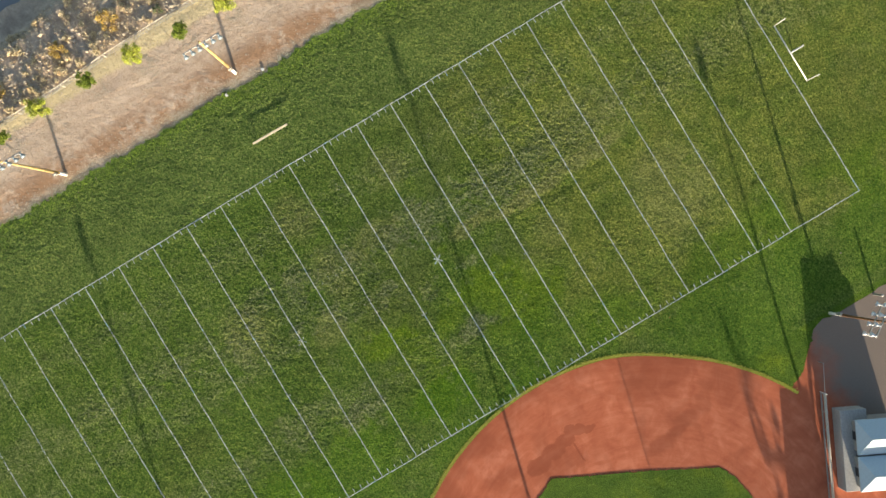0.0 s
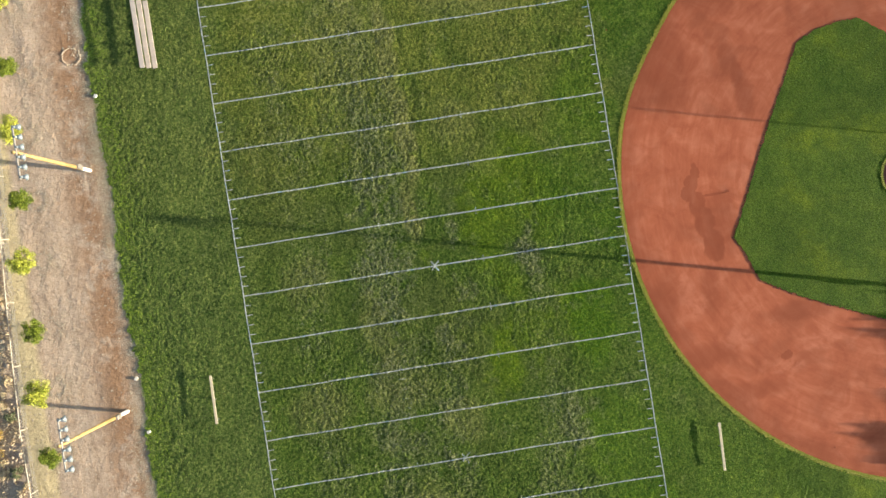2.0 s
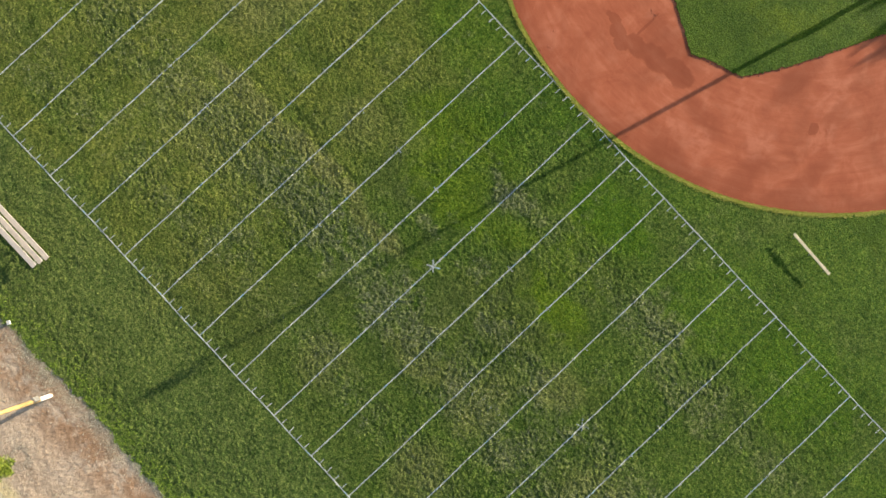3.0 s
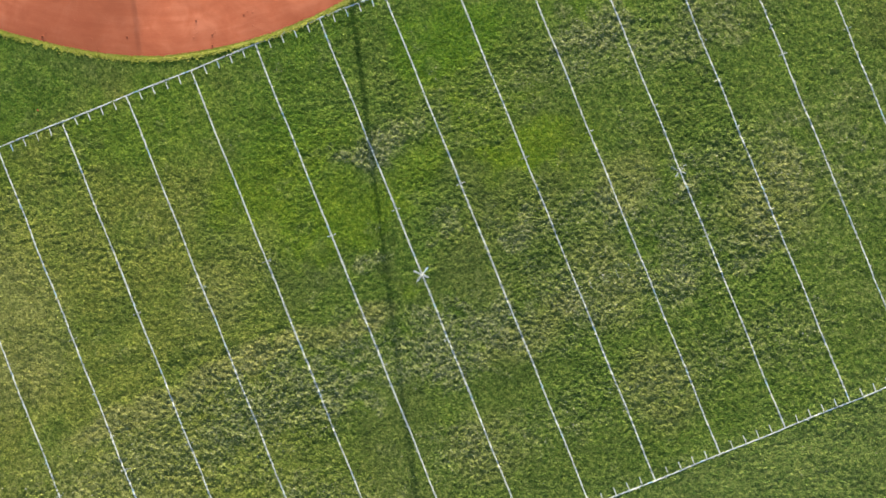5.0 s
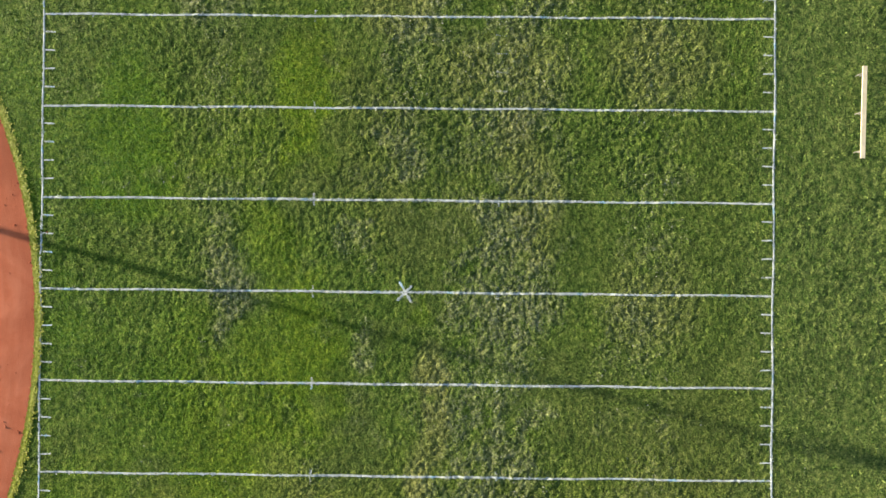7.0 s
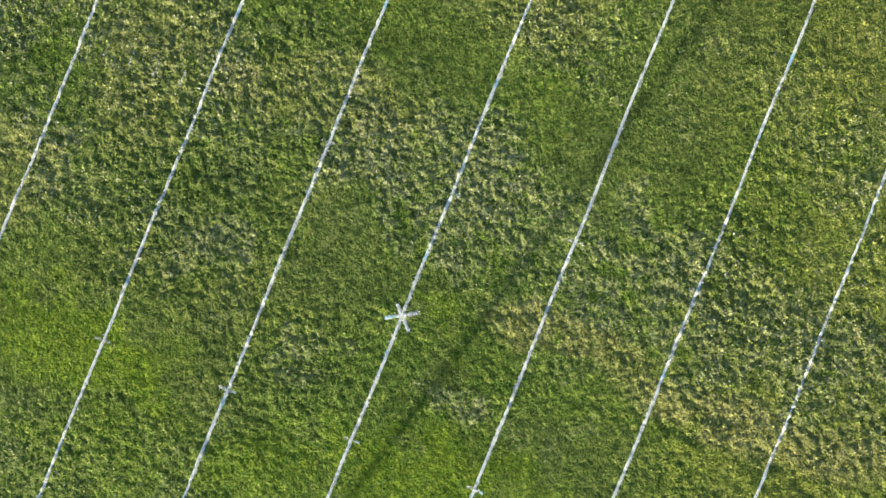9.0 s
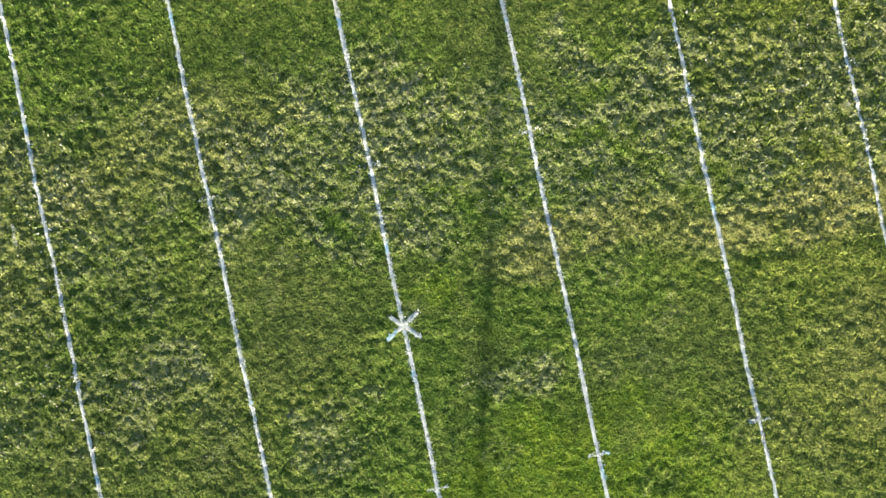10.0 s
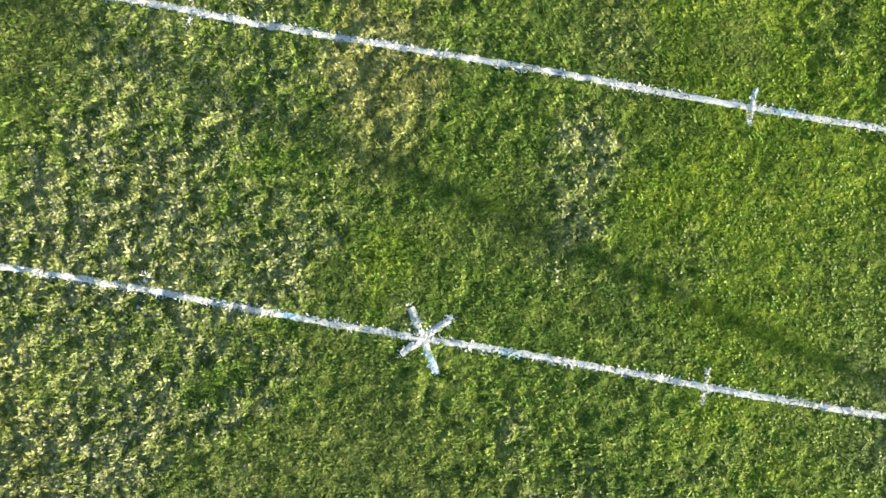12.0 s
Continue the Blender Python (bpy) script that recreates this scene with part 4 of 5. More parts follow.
def hip_roof(L, W, z, rise, over=0.3):
    bm = bmesh.new()
    a, b = L / 2 + over, W / 2 + over
    base = [bm.verts.new(p) for p in ((-a, -b, z), (a, -b, z), (a, b, z), (-a, b, z))]
    low = [bm.verts.new(p) for p in ((-a, -b, z - 0.12), (a, -b, z - 0.12), (a, b, z - 0.12), (-a, b, z - 0.12))]
    r0, r1 = bm.verts.new((0, -b + 1.05, z + rise)), bm.verts.new((0, b - 1.05, z + rise))
    for f in ((base[0], base[1], r0), (base[1], base[2], r1, r0), (base[2], base[3], r1), (base[3], base[0], r0, r1)):
        bm.faces.new(f)
    for i in range(4):
        j = (i + 1) % 4
        bm.faces.new((low[i], low[j], base[j], base[i]))
    bm.faces.new(low[::-1])
    bmesh.ops.recalc_face_normals(bm, faces=bm.faces)
    return bm


def hut(cx, cy):
    e = thing("storage_hut", pose(cx, cy, 0.1, 0, 0, TURN_B), "small block hut with pale blue-grey metal hip roof behind the dugout", "building", "storage huts")
    part("wall", box((0, 0, 1.2), (3.3, 5.0, 2.7)), BLOCK_WALL, e)
    part("roof", hip_roof(3.3, 5.0, 2.45, 1.05), ROOF_WHITE, e, "pale blue-grey metal hip roof")
    part("door", box((0, -2.52, 1.0), (0.95, 0.06, 2.0)), DARK_STEEL, e)
    return e


corner = Vector((39.0, 30.2, 0))
for k in (0, 1):
    c = corner + (-FOUL) * (1.9 + 4.1 * k) + FOUL_N * 3.2
    hut(c.x, c.y)
slab_c = corner + (-FOUL) * 3.7 + FOUL_N * 0.95
slab = link("dugout_roof", box((0, 0, 0), (9.2, 3.0, 1.5), None, 0.04), CONCRETE)
slab.matrix_basis = pose(slab_c.x, slab_c.y, 0.70, 0, 0, TURN_B)
tagged(slab, "low pale concrete dugout roof in front of the huts", "roof", kind="structure")

wall = thing("padded_fence", pose(41.4, 27.1, 0, 0, 0, TURN_B), "low steel fence with a pale padded rail beside the clay", "fence")
part("kick_board", box((0, 0, 0.10), (12.4, 0.06, 0.30)), BLOCK_WALL, wall)
part("padded_rail", tube((-6.25, 0, 0.84), (6.25, 0, 0.84), 0.15, 0.15, 12), CONCRETE_PALE, wall, "pale padded top rail", True)
for k in range(7):
    part("post", tube((-6.2 + k * 2.06, 0, -0.1), (-6.2 + k * 2.06, 0, 0.8), 0.045, 0.045, 8), GALV, wall)
part("thin_rail", tube((-6.25, 0, 0.9), (-9.8, 0.1, 0.9), 0.035, 0.035, 8), GALV, wall)
part("post", tube((-9.8, 0.1, -0.1), (-9.8, 0.1, 0.95), 0.04, 0.04, 8), GALV, wall)
part("end_post", tube((-6.35, 0, -0.1), (-6.35, 0, 1.3), 0.06, 0.06, 8), WHITE_PAINT, wall)

dug = thing("dugout", pose(57.6, 19.8, 0, 0, 0, TURN_B), "open-fronted block dugout with flat roof", "building")
part("back_wall", box((0, 1.3, 1.4), (14.0, 0.2, 3.0)), BLOCK_WALL, dug)
for s in (-1, 1):
    part("side_wall", box((s * 6.9, 0, 1.4), (0.2, 2.6, 3.0)), BLOCK_WALL, dug)
part("front_wall", box((0, -1.3, 0.5), (14.0, 0.2, 1.1)), BLOCK_WALL, dug)
part("roof", box((0, 0, 2.98), (14.4, 3.2, 0.16), None, 0.02), ROOF_WHITE, dug)

# unseen net and posts, added to dim the clay behind a thin shadow line
NET_H = 8.6
net = thing("shade_net", pose(0, 0, 0), "unseen tall netting on slim posts, added to dim the clay", "net")
net_posts = [Vector((69.5, -0.8, 0)), Vector((69.0, 3.4, 0)), Vector((67.4, 7.8, 0)), Vector((64.6, 11.4, 0)), Vector((61.6, 14.6, 0)), Vector((58.8, 17.2, 0))]
for p in net_posts:
    thick = 0.07 if p is net_posts[0] else 0.02
    part("post", tube(p, p + Vector((0, 0, NET_H)), thick, thick * 0.9, 8), GALV, net)


def net_mesh(a, b):
    """Crossed cords of one bay, as thin upright ribbons."""
    V, F = [], []
    n, m, w = int((b - a).length / 0.14), int(NET_H / 0.14), 0.006
    d = (b - a).normalized() * w
    for i in range(n + 1):
        p = a + (b - a) * (i / n)
        V += [p - d, p + d, p + d + Vector((0, 0, NET_H)), p - d + Vector((0, 0, NET_H))]
    for j in range(m + 1):
        z = NET_H * j / m
        V += [a + Vector((0, 0, z - w)), b + Vector((0, 0, z - w)), b + Vector((0, 0, z + w)), a + Vector((0, 0, z + w))]
    return [tuple(v) for v in V], [(4 * i, 4 * i + 1, 4 * i + 2, 4 * i + 3) for i in range(len(V) // 4)]


for a, b in zip(net_posts, net_posts[1:]):
    nv, nf = net_mesh(a, b)
    mesh_from("netting", nv, nf, DARK_STEEL, net)
    part("top_cable", tube(a + Vector((0, 0, NET_H)), b + Vector((0, 0, NET_H)), 0.02, 0.02, 6), DARK_STEEL, net)

# unseen upright, added and sized to cast the short shadow on the turf
caster = thing("shadow_post", pose(29.3, 41.0, 0.0), "unseen short post added to cast the shadow at the turf edge", "post")
part("shaft", tube((0, 0, -0.2), (0, 0, 1.42), 0.15, 0.14, 10), GALV, caster)
part("cap", tube((0, 0, 1.42), (0, 0, 1.48), 0.16, 0.08, 10), GALV, caster)


# ---- scrub, stones and oddments on the west side ----
def shrub(x, y, r, h, leaf, label, seed):
    z = float(bank_z(np.array([x]), np.array([y]))[0])
    q = random.Random(seed)
    e = thing("dry_shrub", pose(x, y, z - 0.05, 0, 0, q.uniform(0, 360)), label, "shrub", "scrub on the bank")
    bm = bmesh.new()
    tips, radii = [], []
    for i in range(9):
        a, k = i * 2.4 + q.uniform(-0.5, 0.5), math.sqrt((i + 0.4) / 9)
        tip = (r * 0.8 * k * math.cos(a), r * 0.8 * k * math.sin(a), h * (1.0 - 0.55 * k * k) * q.uniform(0.7, 1.0))
        add_tube(bm, (0, 0, 0), tip, 0.018, 0.006, 4)
        tips.append(tip)
        radii.append(r * q.uniform(0.22, 0.42))
    part("stems", bm, BARK, e)
    V, F = leaf_cloud(tips, radii, int(240 + 420 * r), 0.065 + 0.025 * r, seed)
    tagged(mesh_from("foliage", V, F, leaf, e), kind="stuff")


ORANGE, SAGE, STRAW = ("rounded orange-yellow shrub on the stony bank", "grey-green leafy shrub on the stony bank",
                       "low straw-coloured dry shrub among stones")
for i, (x, y, r, h) in enumerate(((-42.9, -18.2, 1.5, 1.5), (-42.8, -25.0, 1.2, 1.3), (-43.4, -11.0, 1.4, 1.4), (-42.4, -33.4, 1.1, 1.2), (-47.6, -12.6, 1.2, 1.3), (-45.2, -2.7, 1.4, 1.5), (-42.6, -9.2, 0.9, 1.0))):
    shrub(x, y, r, h, LEAF_DRY, ORANGE, 900 + i)
for i, (x, y, r, h) in enumerate(((-46.6, -3.6, 1.2, 1.5), (-48.6, -16.0, 1.1, 1.2), (-41.2, -12.7, 0.7, 0.8), (-41.0, -7.6, 0.6, 0.8), (-49.4, 4.2, 1.6, 2.0))):
    shrub(x, y, r, h, LEAF_SAGE, SAGE, 920 + i)
q = random.Random(31)
for i in range(240):
    y = q.uniform(-40, 34)
    x = float(fence_x(y)) - q.uniform(0.8, 8.8)
    r = q.uniform(0.22, 0.70)
    shrub(x, y, r, r * q.uniform(0.8, 1.3), LEAF_STRAW, STRAW, 1000 + i)


def stone_mesh(seed, flat=0.7):
    q = random.Random(seed)
    bm = bmesh.new()
    bmesh.ops.create_icosphere(bm, subdivisions=1, radius=0.5)
    for v in bm.verts:
        v.co *= q.uniform(0.7, 1.15)
        v.co.z *= flat
    return bm


rocks = thing("bank_stones", pose(0, 0, 0), "pale angular stones strewn over the bank", "stones")
kinds = []
for i in range(6):
    o = part("stone", stone_mesh(60 + i), STONE, rocks)
    kinds.append(o.data)
    o.matrix_basis = pose(-42.0 - i * 0.4, 2.0 + i, float(bank_z(np.array([-42.0 - i * 0.4]), np.array([2.0 + i]))[0]) + 0.1) @ Matrix.Scale(0.5, 4)
for i in range(280):
    y = q.uniform(-38, 30)
    x = float(fence_x(y)) - q.uniform(0.7, 7.5)
    sc = q.uniform(0.15, 0.6)
    o = new("stone", kinds[i % 6])
    o.parent = rocks
    o.matrix_basis = pose(x, y, float(bank_z(np.array([x]), np.array([y]))[0]) + sc * 0.1, q.uniform(-20, 20), q.uniform(-20, 20), q.uniform(0, 360)) @ Matrix.Scale(sc, 4)


def scatter_pebbles():
    """Small stones and clods over the bare verge, joined."""
    r = np.random.RandomState(5)
    n = 8500
    y = r.uniform(-45, 40, n)
    x = np.where(r.rand(n) < 0.6, fence_x(y) + r.rand(n) ** 1.6 * 5.5, r.uniform(-38, -29.3, n))
    heap = r.rand(n) < 0.42
    k = r.randint(0, len(TREES), n)
    spread = 0.5 + 0.5 * np.abs(r.normal(size=n))
    turn = r.uniform(0, 2 * np.pi, n)
    centre = np.array(TREES)[k]
    x, y = np.where(heap, centre[:, 0] + 0.5 + spread * np.cos(turn), x), np.where(heap, centre[:, 1] + spread * np.sin(turn), y)
    edge = r.rand(n) < 0.25
    x = np.where(edge & ~heap, -30.6 + 0.9 * r.normal(size=n), x)
    s = 0.03 + 0.12 * r.rand(n) ** 3
    z = soil_z(x, y)
    unit = np.array([(1, 0, 0), (-0.5, 0.8, 0), (-0.5, -0.8, 0), (0.1, 0.1, 0.4)])
    V = np.stack([x, y, z], -1)[:, None, :] + unit[None] * s[:, None, None] * r.uniform(0.7, 1.2, (n, 4, 1))
    F = (np.arange(n)[:, None, None] * 4 + np.array([(0, 1, 3), (1, 2, 3), (2, 0, 3)])[None]).reshape(-1, 3)
    return V.reshape(-1, 3), F


pv, pf = scatter_pebbles()
tagged(mesh_from("verge_pebbles", pv, pf, STONE), "small stones and clods on the bare soil", "gravel", kind="stuff")


def rubble(n, x, y, z, smin, smax, seed):
    """Rough five-sided lumps, joined."""
    r = np.random.RandomState(seed)
    s = smin + (smax - smin) * r.rand(n) ** 2.2
    a = np.arange(5) * 2 * np.pi / 5
    low = np.stack([np.cos(a), np.sin(a), 0 * a - 0.25], -1)
    unit = np.concatenate([low, low * (0.62, 0.62, 0) + (0.08, 0.05, 0.5), [(0.05, 0.0, 0.68)]])
    V = np.stack([x, y, z], -1)[:, None, :] + unit[None] * s[:, None, None] * r.uniform(0.7, 1.2, (n, 11, 1))
    tri = []
    for i in range(5):
        j = (i + 1) % 5
        tri += [(i, j, j + 5), (i, j + 5, i + 5), (i + 5, j + 5, 10)]
    return V.reshape(-1, 3), (np.arange(n)[:, None, None] * 11 + np.array(tri)[None]).reshape(-1, 3)


rr = np.random.RandomState(44)
ry = rr.uniform(-40, 34, 2400)
rx = fence_x(ry) - 0.5 - 9.0 * rr.rand(2400) ** 0.9
pv, pf = rubble(2400, rx, ry, bank_z(rx, ry), 0.05, 0.28, 45)
tagged(mesh_from("bank_rubble", pv, pf, STONE), "loose pale rubble covering the bank", "gravel", kind="stuff")
ra = np.radians(rr.uniform(122, 255, 240))
rd = ARC_R - 0.2 - np.abs(rr.normal(0, 1.3, 240)) * (0.3 + lattice(ra * 8, 0 * ra, 1.0, 3))
rx, ry = ARC_C[0] + rd * np.cos(ra), ARC_C[1] + rd * np.sin(ra)
pv, pf = rubble(240, rx, ry, clay_z(rx, ry), 0.02, 0.08, 46)
for cx, cy, spread, seed in ((23.6, -7.4, 1.1, 51), (27.4, -11.4, 1.2, 52), (31.7, -14.0, 1.0, 53), (28.4, 2.7, 0.35, 54), (31.0, 22.6, 1.4, 55), (37.4, 15.2, 0.8, 56)):
    gx, gy = cx + spread * rr.normal(size=70) * 0.6, cy + spread * rr.normal(size=70) * 0.6
    gv, gf = rubble(70, gx, gy, clay_z(gx, gy) - 0.008, 0.012, 0.045 if spread > 0.5 else 0.07, seed)
    pv, pf = np.concatenate([pv, gv]), np.concatenate([pf, gf + len(pv)])
tagged(mesh_from("clay_clods", pv, pf, CLAY), "loose clay clods near the turf edge", "clods", kind="stuff")

edge_pts = np.array(ragged(INFIELD, 0.10, 0.10, 9))
edge_pts = edge_pts[edge_pts[:, 0] < 47.0]
pv, pf = rubble(len(edge_pts), edge_pts[:, 0] - 0.10, edge_pts[:, 1], clay_z(edge_pts[:, 0], edge_pts[:, 1]), 0.02, 0.10, 47)
tagged(mesh_from("edge_crumbs", pv, pf, DAMP_CLAY), "dark clay crumbs along the cut infield edge", "clods", kind="stuff")

ring = thing("stone_ring", pose(-30.6, 24.7, 0.0), "rough ring of pale stones on bare soil", "stones")
for i in range(40):
    a = i * 2 * math.pi / 32
    rad = 0.82 + q.uniform(-0.05, 0.05) if i < 32 else q.uniform(0.1, 0.6)
    sx, sy = rad * math.cos(a), rad * math.sin(a) * 0.95
    sc = q.uniform(0.12, 0.22) if i < 32 else q.uniform(0.08, 0.16)
    o = new("stone", kinds[i % 6])
    o.parent = ring
    o.matrix_basis = pose(sx, sy, float(soil_z(np.array([sx - 30.6]), np.array([sy + 24.7]))[0]) + sc * 0.12, q.uniform(-25, 25), q.uniform(-25, 25), q.uniform(0, 360)) @ Matrix.Scale(sc, 4)
for x, y in ((-29.2, -6.0), (-28.8, -11.1), (-28.9, 20.7)):
    b = thing("valve_box", pose(x, y, 0.06, 0, 0, q.uniform(0, 90)), "small white irrigation box at the turf edge", "box", "irrigation boxes")
    part("body", box((0, 0, 0.0), (0.30, 0.24, 0.2), None, 0.03), WHITE_PAINT, b)
    part("lid", box((0, 0, 0.115), (0.34, 0.28, 0.04), None, 0.012), WHITE_PAINT, b)


def tarp_mesh():
    bm = bmesh.new()
    r = random.Random(8)
    n, m = 14, 7
    g = [[bm.verts.new((-1.05 + 2.1 * i / n + r.uniform(-0.06, 0.06), (-0.40 + 0.8 * j / m) * (0.75 + 0.35 * math.sin(i * 1.7) * math.cos(i * 0.6)) + r.uniform(-0.06, 0.06) + 0.12 * math.sin(i * 0.9),
                        0.28 + 0.015 * math.sin(i * 1.1 + j) + r.uniform(0, 0.015))) for j in range(m + 1)] for i in range(n + 1)]
    for i in range(n):
        for j in range(m):
            bm.faces.new((g[i][j], g[i + 1][j], g[i + 1][j + 1], g[i][j + 1]))
    bmesh.ops.solidify(bm, geom=bm.faces[:], thickness=0.03)
    return bm


tarp = link("plate_cover", tarp_mesh(), TARP)
tarp.matrix_basis = pose(45.9, 1.45, 0.0, 0, 0, 24)
tagged(tarp, "crumpled white cover lying on the pitching mound", "cover")


# ---- grass leaves ----
def on_paint(x, y):
    """How far each place is from the middle of the nearest painted stroke."""
    k = np.clip(np.round(y / FIVE), -13, 10)
    k = np.where(k == 9, np.where(y > 9 * FIVE, 10, 8), k)
    d = np.where(np.abs(x) < HALF_W + 0.06, np.abs(y - k * FIVE), 9.0)
    d = np.minimum(d, np.where(y < 10 * FIVE, np.abs(np.abs(x) - HALF_W), 9.0))
    for (ax, ay), (bx, by) in (((-0.28, 0.46), (0.28, -0.52)), ((0.40, 0.42), (-0.33, -0.30))):
        for cy in (0.0, -4 * FIVE):
            ux, uy = bx - ax, by - ay
            t = np.clip(((x - ax) * ux + (y - cy - ay) * uy) / (ux * ux + uy * uy), 0, 1)
            d = np.minimum(d, np.hypot(x - ax - t * ux, y - cy - ay - t * uy))
    hash_d = np.where((np.abs(np.abs(x) - 4.6) < 0.045) & (np.abs(y - k * FIVE) < 0.30), 0.045, 9.0)
    n = np.round(y / YARD)
    tick_d = np.where((np.abs(np.abs(x) - HALF_W + 0.36) < 0.24) & (np.abs(y - n * YARD) < 0.04) & (y < 8 * FIVE), 0.045, 9.0)
    return np.minimum(d, np.minimum(hash_d, tick_d))


def leaves(x, y, z, size, r, flat=(25, 75), width=0.22, up=None):
    """One pointed leaf a place, leaning any way off the ground's own slope."""
    n = len(x)
    az, tilt = r.uniform(0, 2 * np.pi, n), np.radians(r.uniform(flat[0], flat[1], n))
    s = size * r.uniform(0.6, 1.25, n)
    N = np.tile((0.0, 0.0, 1.0), (n, 1)) if up is None else up
    t = np.stack([np.cos(az), np.sin(az), 0 * az], -1)
    t -= N * (t * N).sum(-1, keepdims=True)
    t /= np.linalg.norm(t, axis=-1, keepdims=True)
    w = np.cross(N, t)
    d = t * np.sin(tilt)[:, None] + N * np.cos(tilt)[:, None]
    b = np.stack([x, y, z], -1)
    mid = b + d * (s * 0.5)[:, None]
    sw = (s * width)[:, None]
    V = np.stack([b, mid + w * sw, b + d * s[:, None], mid - w * sw], 1).reshape(-1, 3)
    return V, np.arange(4 * n).reshape(-1, 4)


def slope_up(x, y, e=0.02):
    """The turf's upward normal, made steeper so that tussocks stand out."""
    gx, gy = (turf_z(x + e, y) - turf_z(x - e, y)) / (2 * e), (turf_z(x, y + e) - turf_z(x, y - e)) / (2 * e)
    N = np.stack([-gx * 1.3, -gy * 1.3, np.ones_like(gx)], -1)
    return N / np.linalg.norm(N, axis=-1, keepdims=True)


def sward(name, x, y, size, seed, label, flat=(50, 86), width=0.26):
    r = np.random.RandomState(seed)
    ok = turf_keep(x, y)
    x, y = x[ok], y[ok]
    tuft = tufts(x, y, 0.22, 1) * 0.7 + 0.3 * lattice(x, y, 0.09, 7)
    ok = tuft > r.uniform(-0.15, 0.45, len(x))
    x, y, tuft = x[ok], y[ok], tuft[ok]
    s = size * (0.65 + 0.75 * tuft)
    z = turf_z(x, y) - 0.012
    white = on_paint(x, y) < 0.060 + 0.02 * (r.rand(len(x)) - 0.5)
    s = s * (1.0 + 0.12 * worn_turf(x, y))
    for mask, nm, mm, lb in ((~white, name, BLADES, label), (white, "painted_leaves", PAINT_BLADES, "grass leaves coated with white line paint")):
        if not mask.any():
            continue
        sz = s[mask] if mm is BLADES else s[mask] * 0.75
        V, F = leaves(x[mask], y[mask], z[mask] + (0.0 if mm is BLADES else 0.016), sz, r, flat if mm is BLADES else (66, 88), width, slope_up(x[mask], y[mask]))
        tagged(mesh_from(nm, V, F, mm, worn=[np.repeat(q, 4) for q in turf_maps(x[mask], y[mask])] if mm is BLADES else None), lb, "grass", kind="stuff")


def disc(n, r0, r1, seed, cx=0.0, cy=0.0):
    r = np.random.RandomState(seed)
    rad, a = np.sqrt(r.uniform(r0 * r0, r1 * r1, n)), r.uniform(0, 2 * np.pi, n)
    return cx + rad * np.cos(a), cy + rad * np.sin(a)


x, y = disc(350000, 0.0, 9.6, 11, -0.2, 0.8)
sward("grass_leaves", x, y, 0.076, 12, "short tufted grass leaves in the middle of the field", (62, 88), 0.15)
x, y = disc(210000, 9.6, 21.5, 13, -0.2, 0.8)
sward("grass_leaves", x, y, 0.088, 14, "tufted grass leaves around midfield", width=0.20)
r = np.random.RandomState(15)
x, y = r.uniform(-29.3, 36.0, 160000), r.uniform(-58.0, 60.0, 160000)
far = np.hypot(x + 0.2, y - 0.8) > 21.3
sward("grass_leaves", x[far], y[far], 0.125, 16, "longer grass leaves out over the field", width=0.24)


def clover(n, r0, r1, size, seed):
    """Pale round clover leaves standing on the tussocks of the worn places."""
    x, y = disc(n, r0, r1, seed, -0.2, 0.8)
    r = np.random.RandomState(seed + 1)
    ok = turf_keep(x, y) & (np.abs(x) < HALF_W + 6)
    x, y = x[ok], y[ok]
    heads = tufts(x + 0.12 * lattice(x, y, 0.2, 6), y + 0.12 * lattice(x, y, 0.23, 4), 0.31, 2) * 0.6 + 0.4 * lattice(x, y, 0.16, 5)
    ok = (worn_turf(x, y) > r.uniform(0.10, 1.15, len(x))) & (heads > r.uniform(0.18, 0.55, len(x))) & (on_paint(x, y) > 0.08)
    x, y = x[ok], y[ok]
    V, F = leaves(x, y, turf_z(x, y) + 0.004, size, r, (66, 89), 0.42, slope_up(x, y))
    tagged(mesh_from("clover_leaves", V, F, CLOVER_LEAF), "pale round clover leaves on worn turf", "clover", kind="stuff")


clover(140000, 0.0, 9.6, 0.046, 61)
clover(110000, 9.6, 21.5, 0.075, 63)
clover(50000, 21.5, 38.0, 0.110, 65)


def inside_outline(x, y, pts):
    hit = np.zeros(len(x), bool)
    for (ax, ay), (bx, by) in zip(pts, pts[1:] + pts[:1]):
        cross = ((ay > y) != (by > y)) & (x < (bx - ax) * (y - ay) / (by - ay + 1e-12) + ax)
        hit ^= cross
    return hit


x, y = r.uniform(28, 60, 60000), r.uniform(-15, 17.5, 60000)
ok = inside_outline(x, y, INFIELD) & (np.hypot(x - 45.8, y - 1.5) > 2.6)
V, F = leaves(x[ok], y[ok], 0 * x[ok] + 0.04, 0.075, r, (45, 84), 0.25)
tagged(mesh_from("infield_leaves", V, F, BLADES), "close-cut leaves of the infield grass", "grass", kind="stuff")


def rim_leaves():
    """Uncut yellowish grass hanging over the clay's edge; sunlit brightness is in its colour."""
    r = np.random.RandomState(21)
    n = 30000
    a = r.uniform(math.radians(118), math.radians(262), n)
    rad = arc_radius(ARC_C[1] + ARC_R * np.sin(a)) + np.abs(r.normal(0.0, 0.13, n)) - 0.10
    x, y = ARC_C[0] + rad * np.cos(a), ARC_C[1] + rad * np.sin(a)
    V, F = leaves(x, y, 0.055 + 0.03 * r.rand(n), 0.12, r, (72, 88), 0.30)
    tagged(mesh_from("rim_grass", V, F, LIP_BLADES), "uncut yellow-green grass along the clay edge, tinted as sunlit", "grass", kind="stuff")


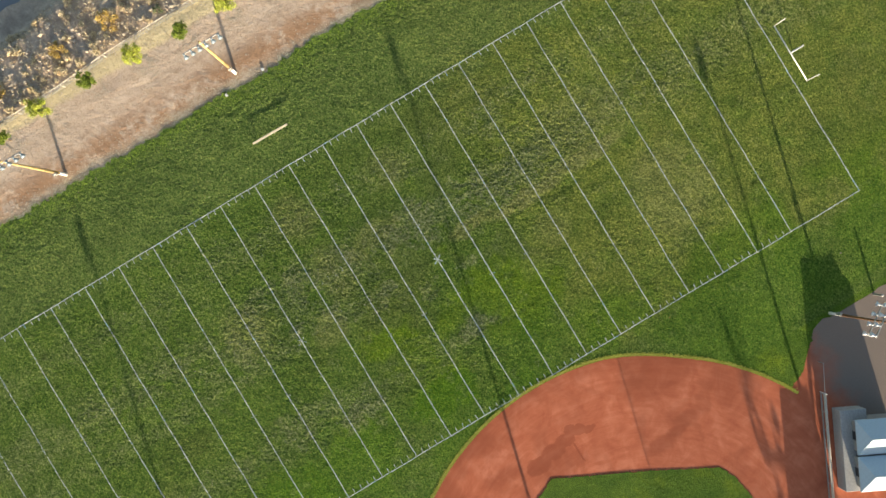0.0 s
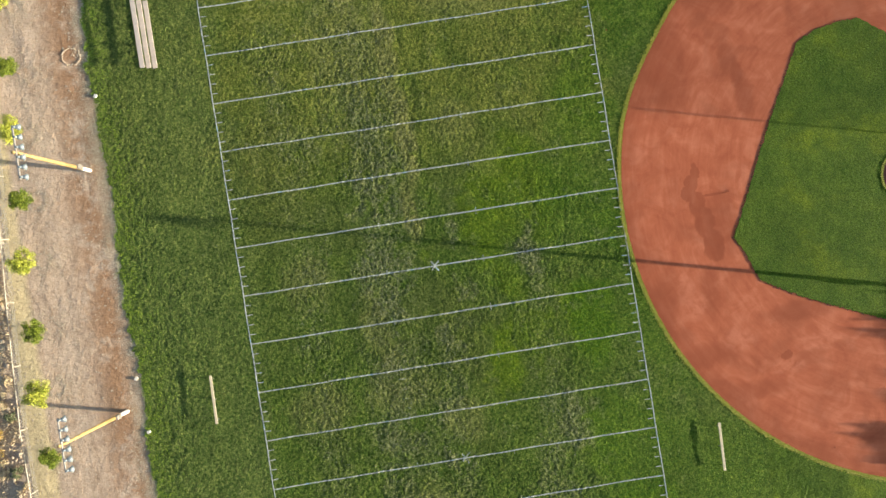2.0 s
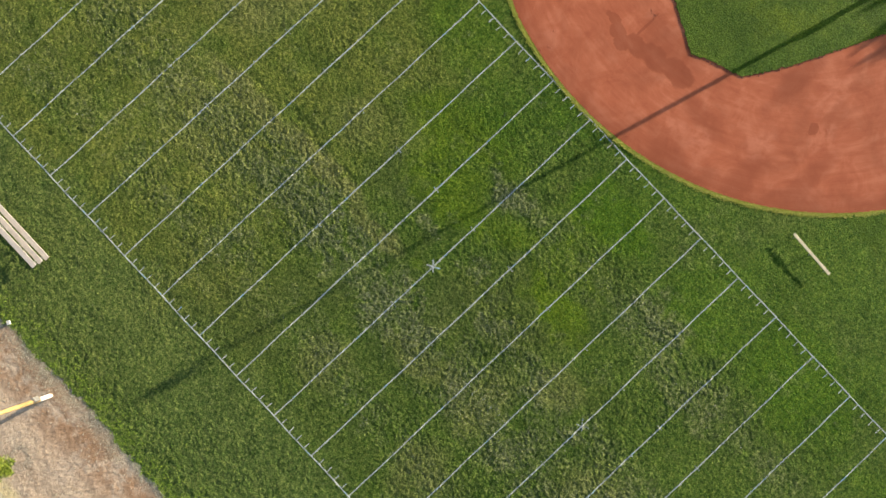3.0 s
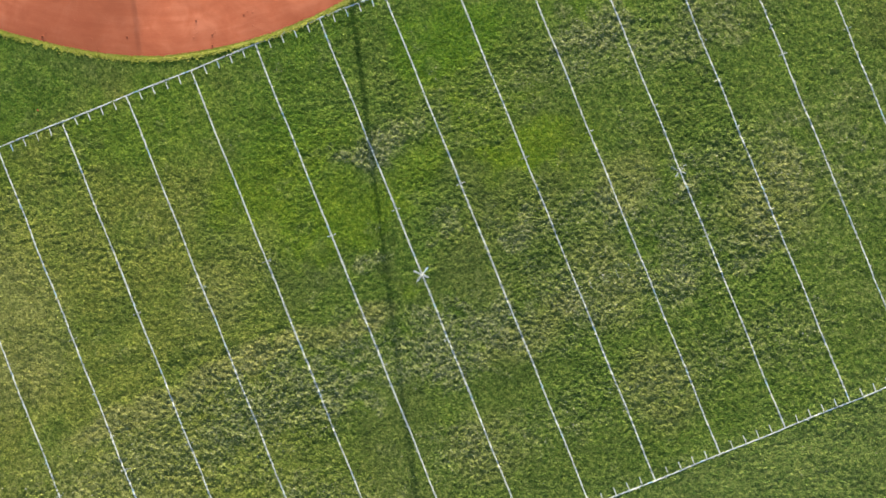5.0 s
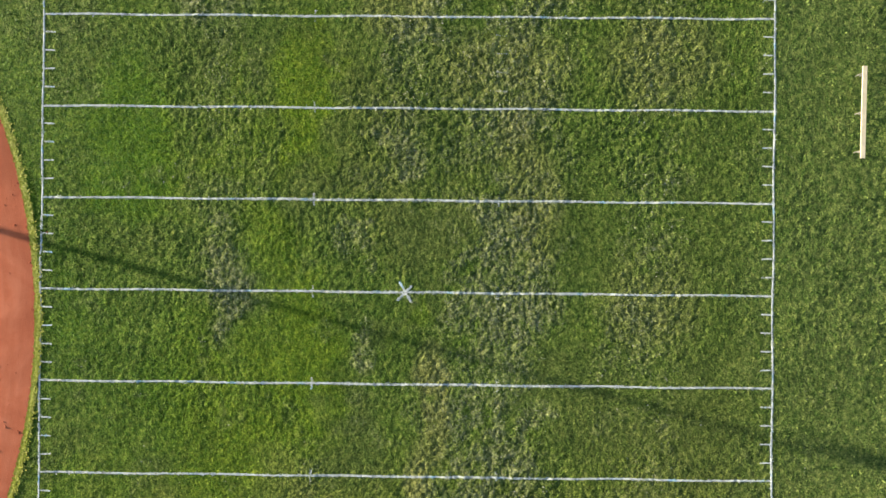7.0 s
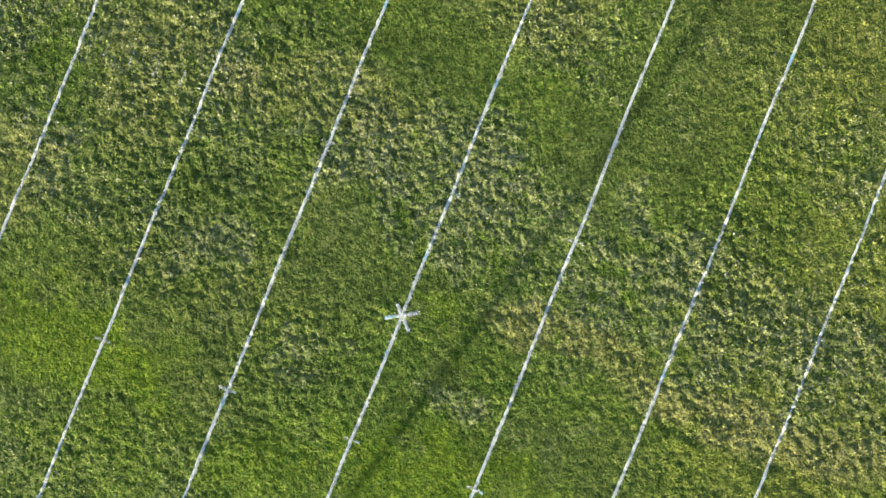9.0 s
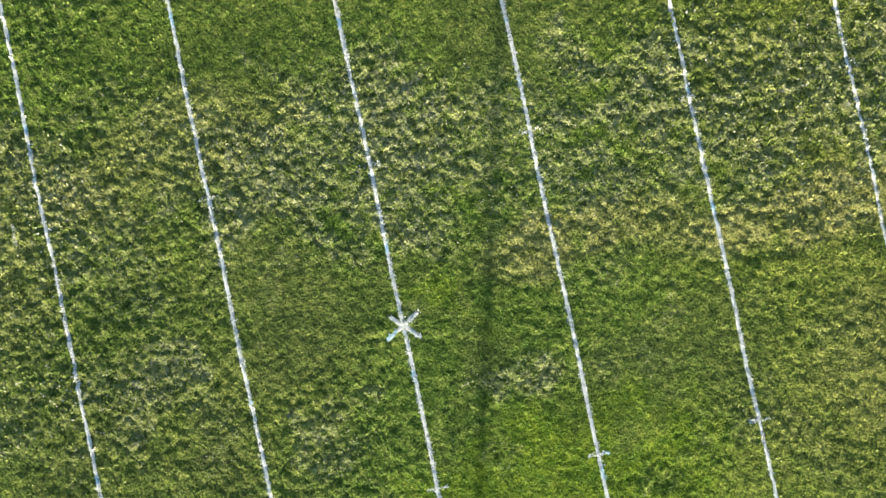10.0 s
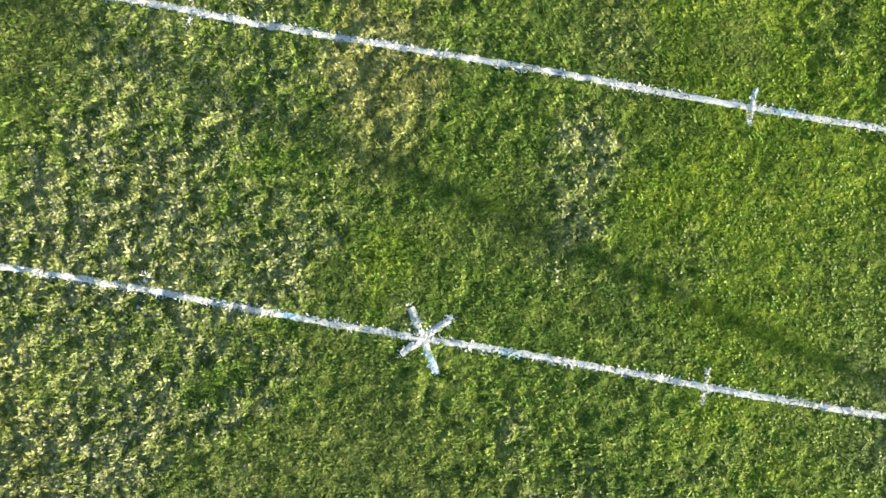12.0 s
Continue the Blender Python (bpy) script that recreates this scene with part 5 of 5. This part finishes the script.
rim_leaves()
r = np.random.RandomState(25)
a = r.uniform(0, 2 * np.pi, 2600)
rad = 2.56 + 0.05 * r.normal(size=2600)
V, F = leaves(45.8 + rad * np.cos(a), 1.5 + rad * np.sin(a), 0.06 + 0.03 * r.rand(2600), 0.10, r, (60, 86), 0.3)
tagged(mesh_from("rim_grass", V, F, LIP_BLADES), "uncut yellow-green grass ringing the mound, tinted as sunlit", "grass", kind="stuff")
y = r.uniform(-48, 46, 46000)
x = west_edge(y) - 0.12 + np.abs(r.normal(0.0, 0.55 + 1.2 * lattice(y, 0 * y, 6.0, 2), 46000))
ok = tufts(x, y, 0.5, 3) > r.uniform(0.05, 0.8, 46000)
x, y = x[ok], y[ok]
V, F = leaves(x, y, turf_z(x, y) - 0.01, 0.13, r, (58, 86), 0.24)
tagged(mesh_from("edge_grass", V, F, EDGE_BLADES), "taller uncut grass along the soil verge", "grass", kind="stuff")


def straw_fringe():
    """Dry pale grass lying along the turf's western edge."""
    r = np.random.RandomState(22)
    n = 52000
    y = r.uniform(-48, 46, n)
    x = west_edge(y) - np.abs(r.normal(0.0, 1.0, n)) * (0.15 + 0.9 * lattice(y, 0 * y, 2.6, 4)) + 0.12
    thin = lattice(x, y, 1.3, 2) > r.uniform(0.15, 0.7, n)
    x, y = x[thin], y[thin]
    V, F = leaves(x, y, soil_z(x, y) + 0.01, 0.12, r, (65, 88), 0.14)
    tagged(mesh_from("straw_fringe", V, F, LEAF_FRINGE), "dry pale grass along the edge of the turf", "grass", kind="stuff")


def bank_grass():
    """Dry grass standing in tufts between the stones of the bank."""
    r = np.random.RandomState(23)
    n = 46000
    y = r.uniform(-44, 38, n)
    x = fence_x(y) - 0.35 - 9.0 * r.rand(n)
    thick = lattice(x, y, 1.9, 3) * 0.6 + lattice(x, y, 0.6, 4) * 0.4 > r.uniform(0.25, 0.8, n)
    x, y = x[thick], y[thick]
    V, F = leaves(x, y, bank_z(x, y), 0.26, r, (20, 75), 0.16)
    tagged(mesh_from("bank_grass", V, F, LEAF_TAN), "dry tan grass over the stony bank", "grass", kind="stuff")


straw_fringe()
bank_grass()
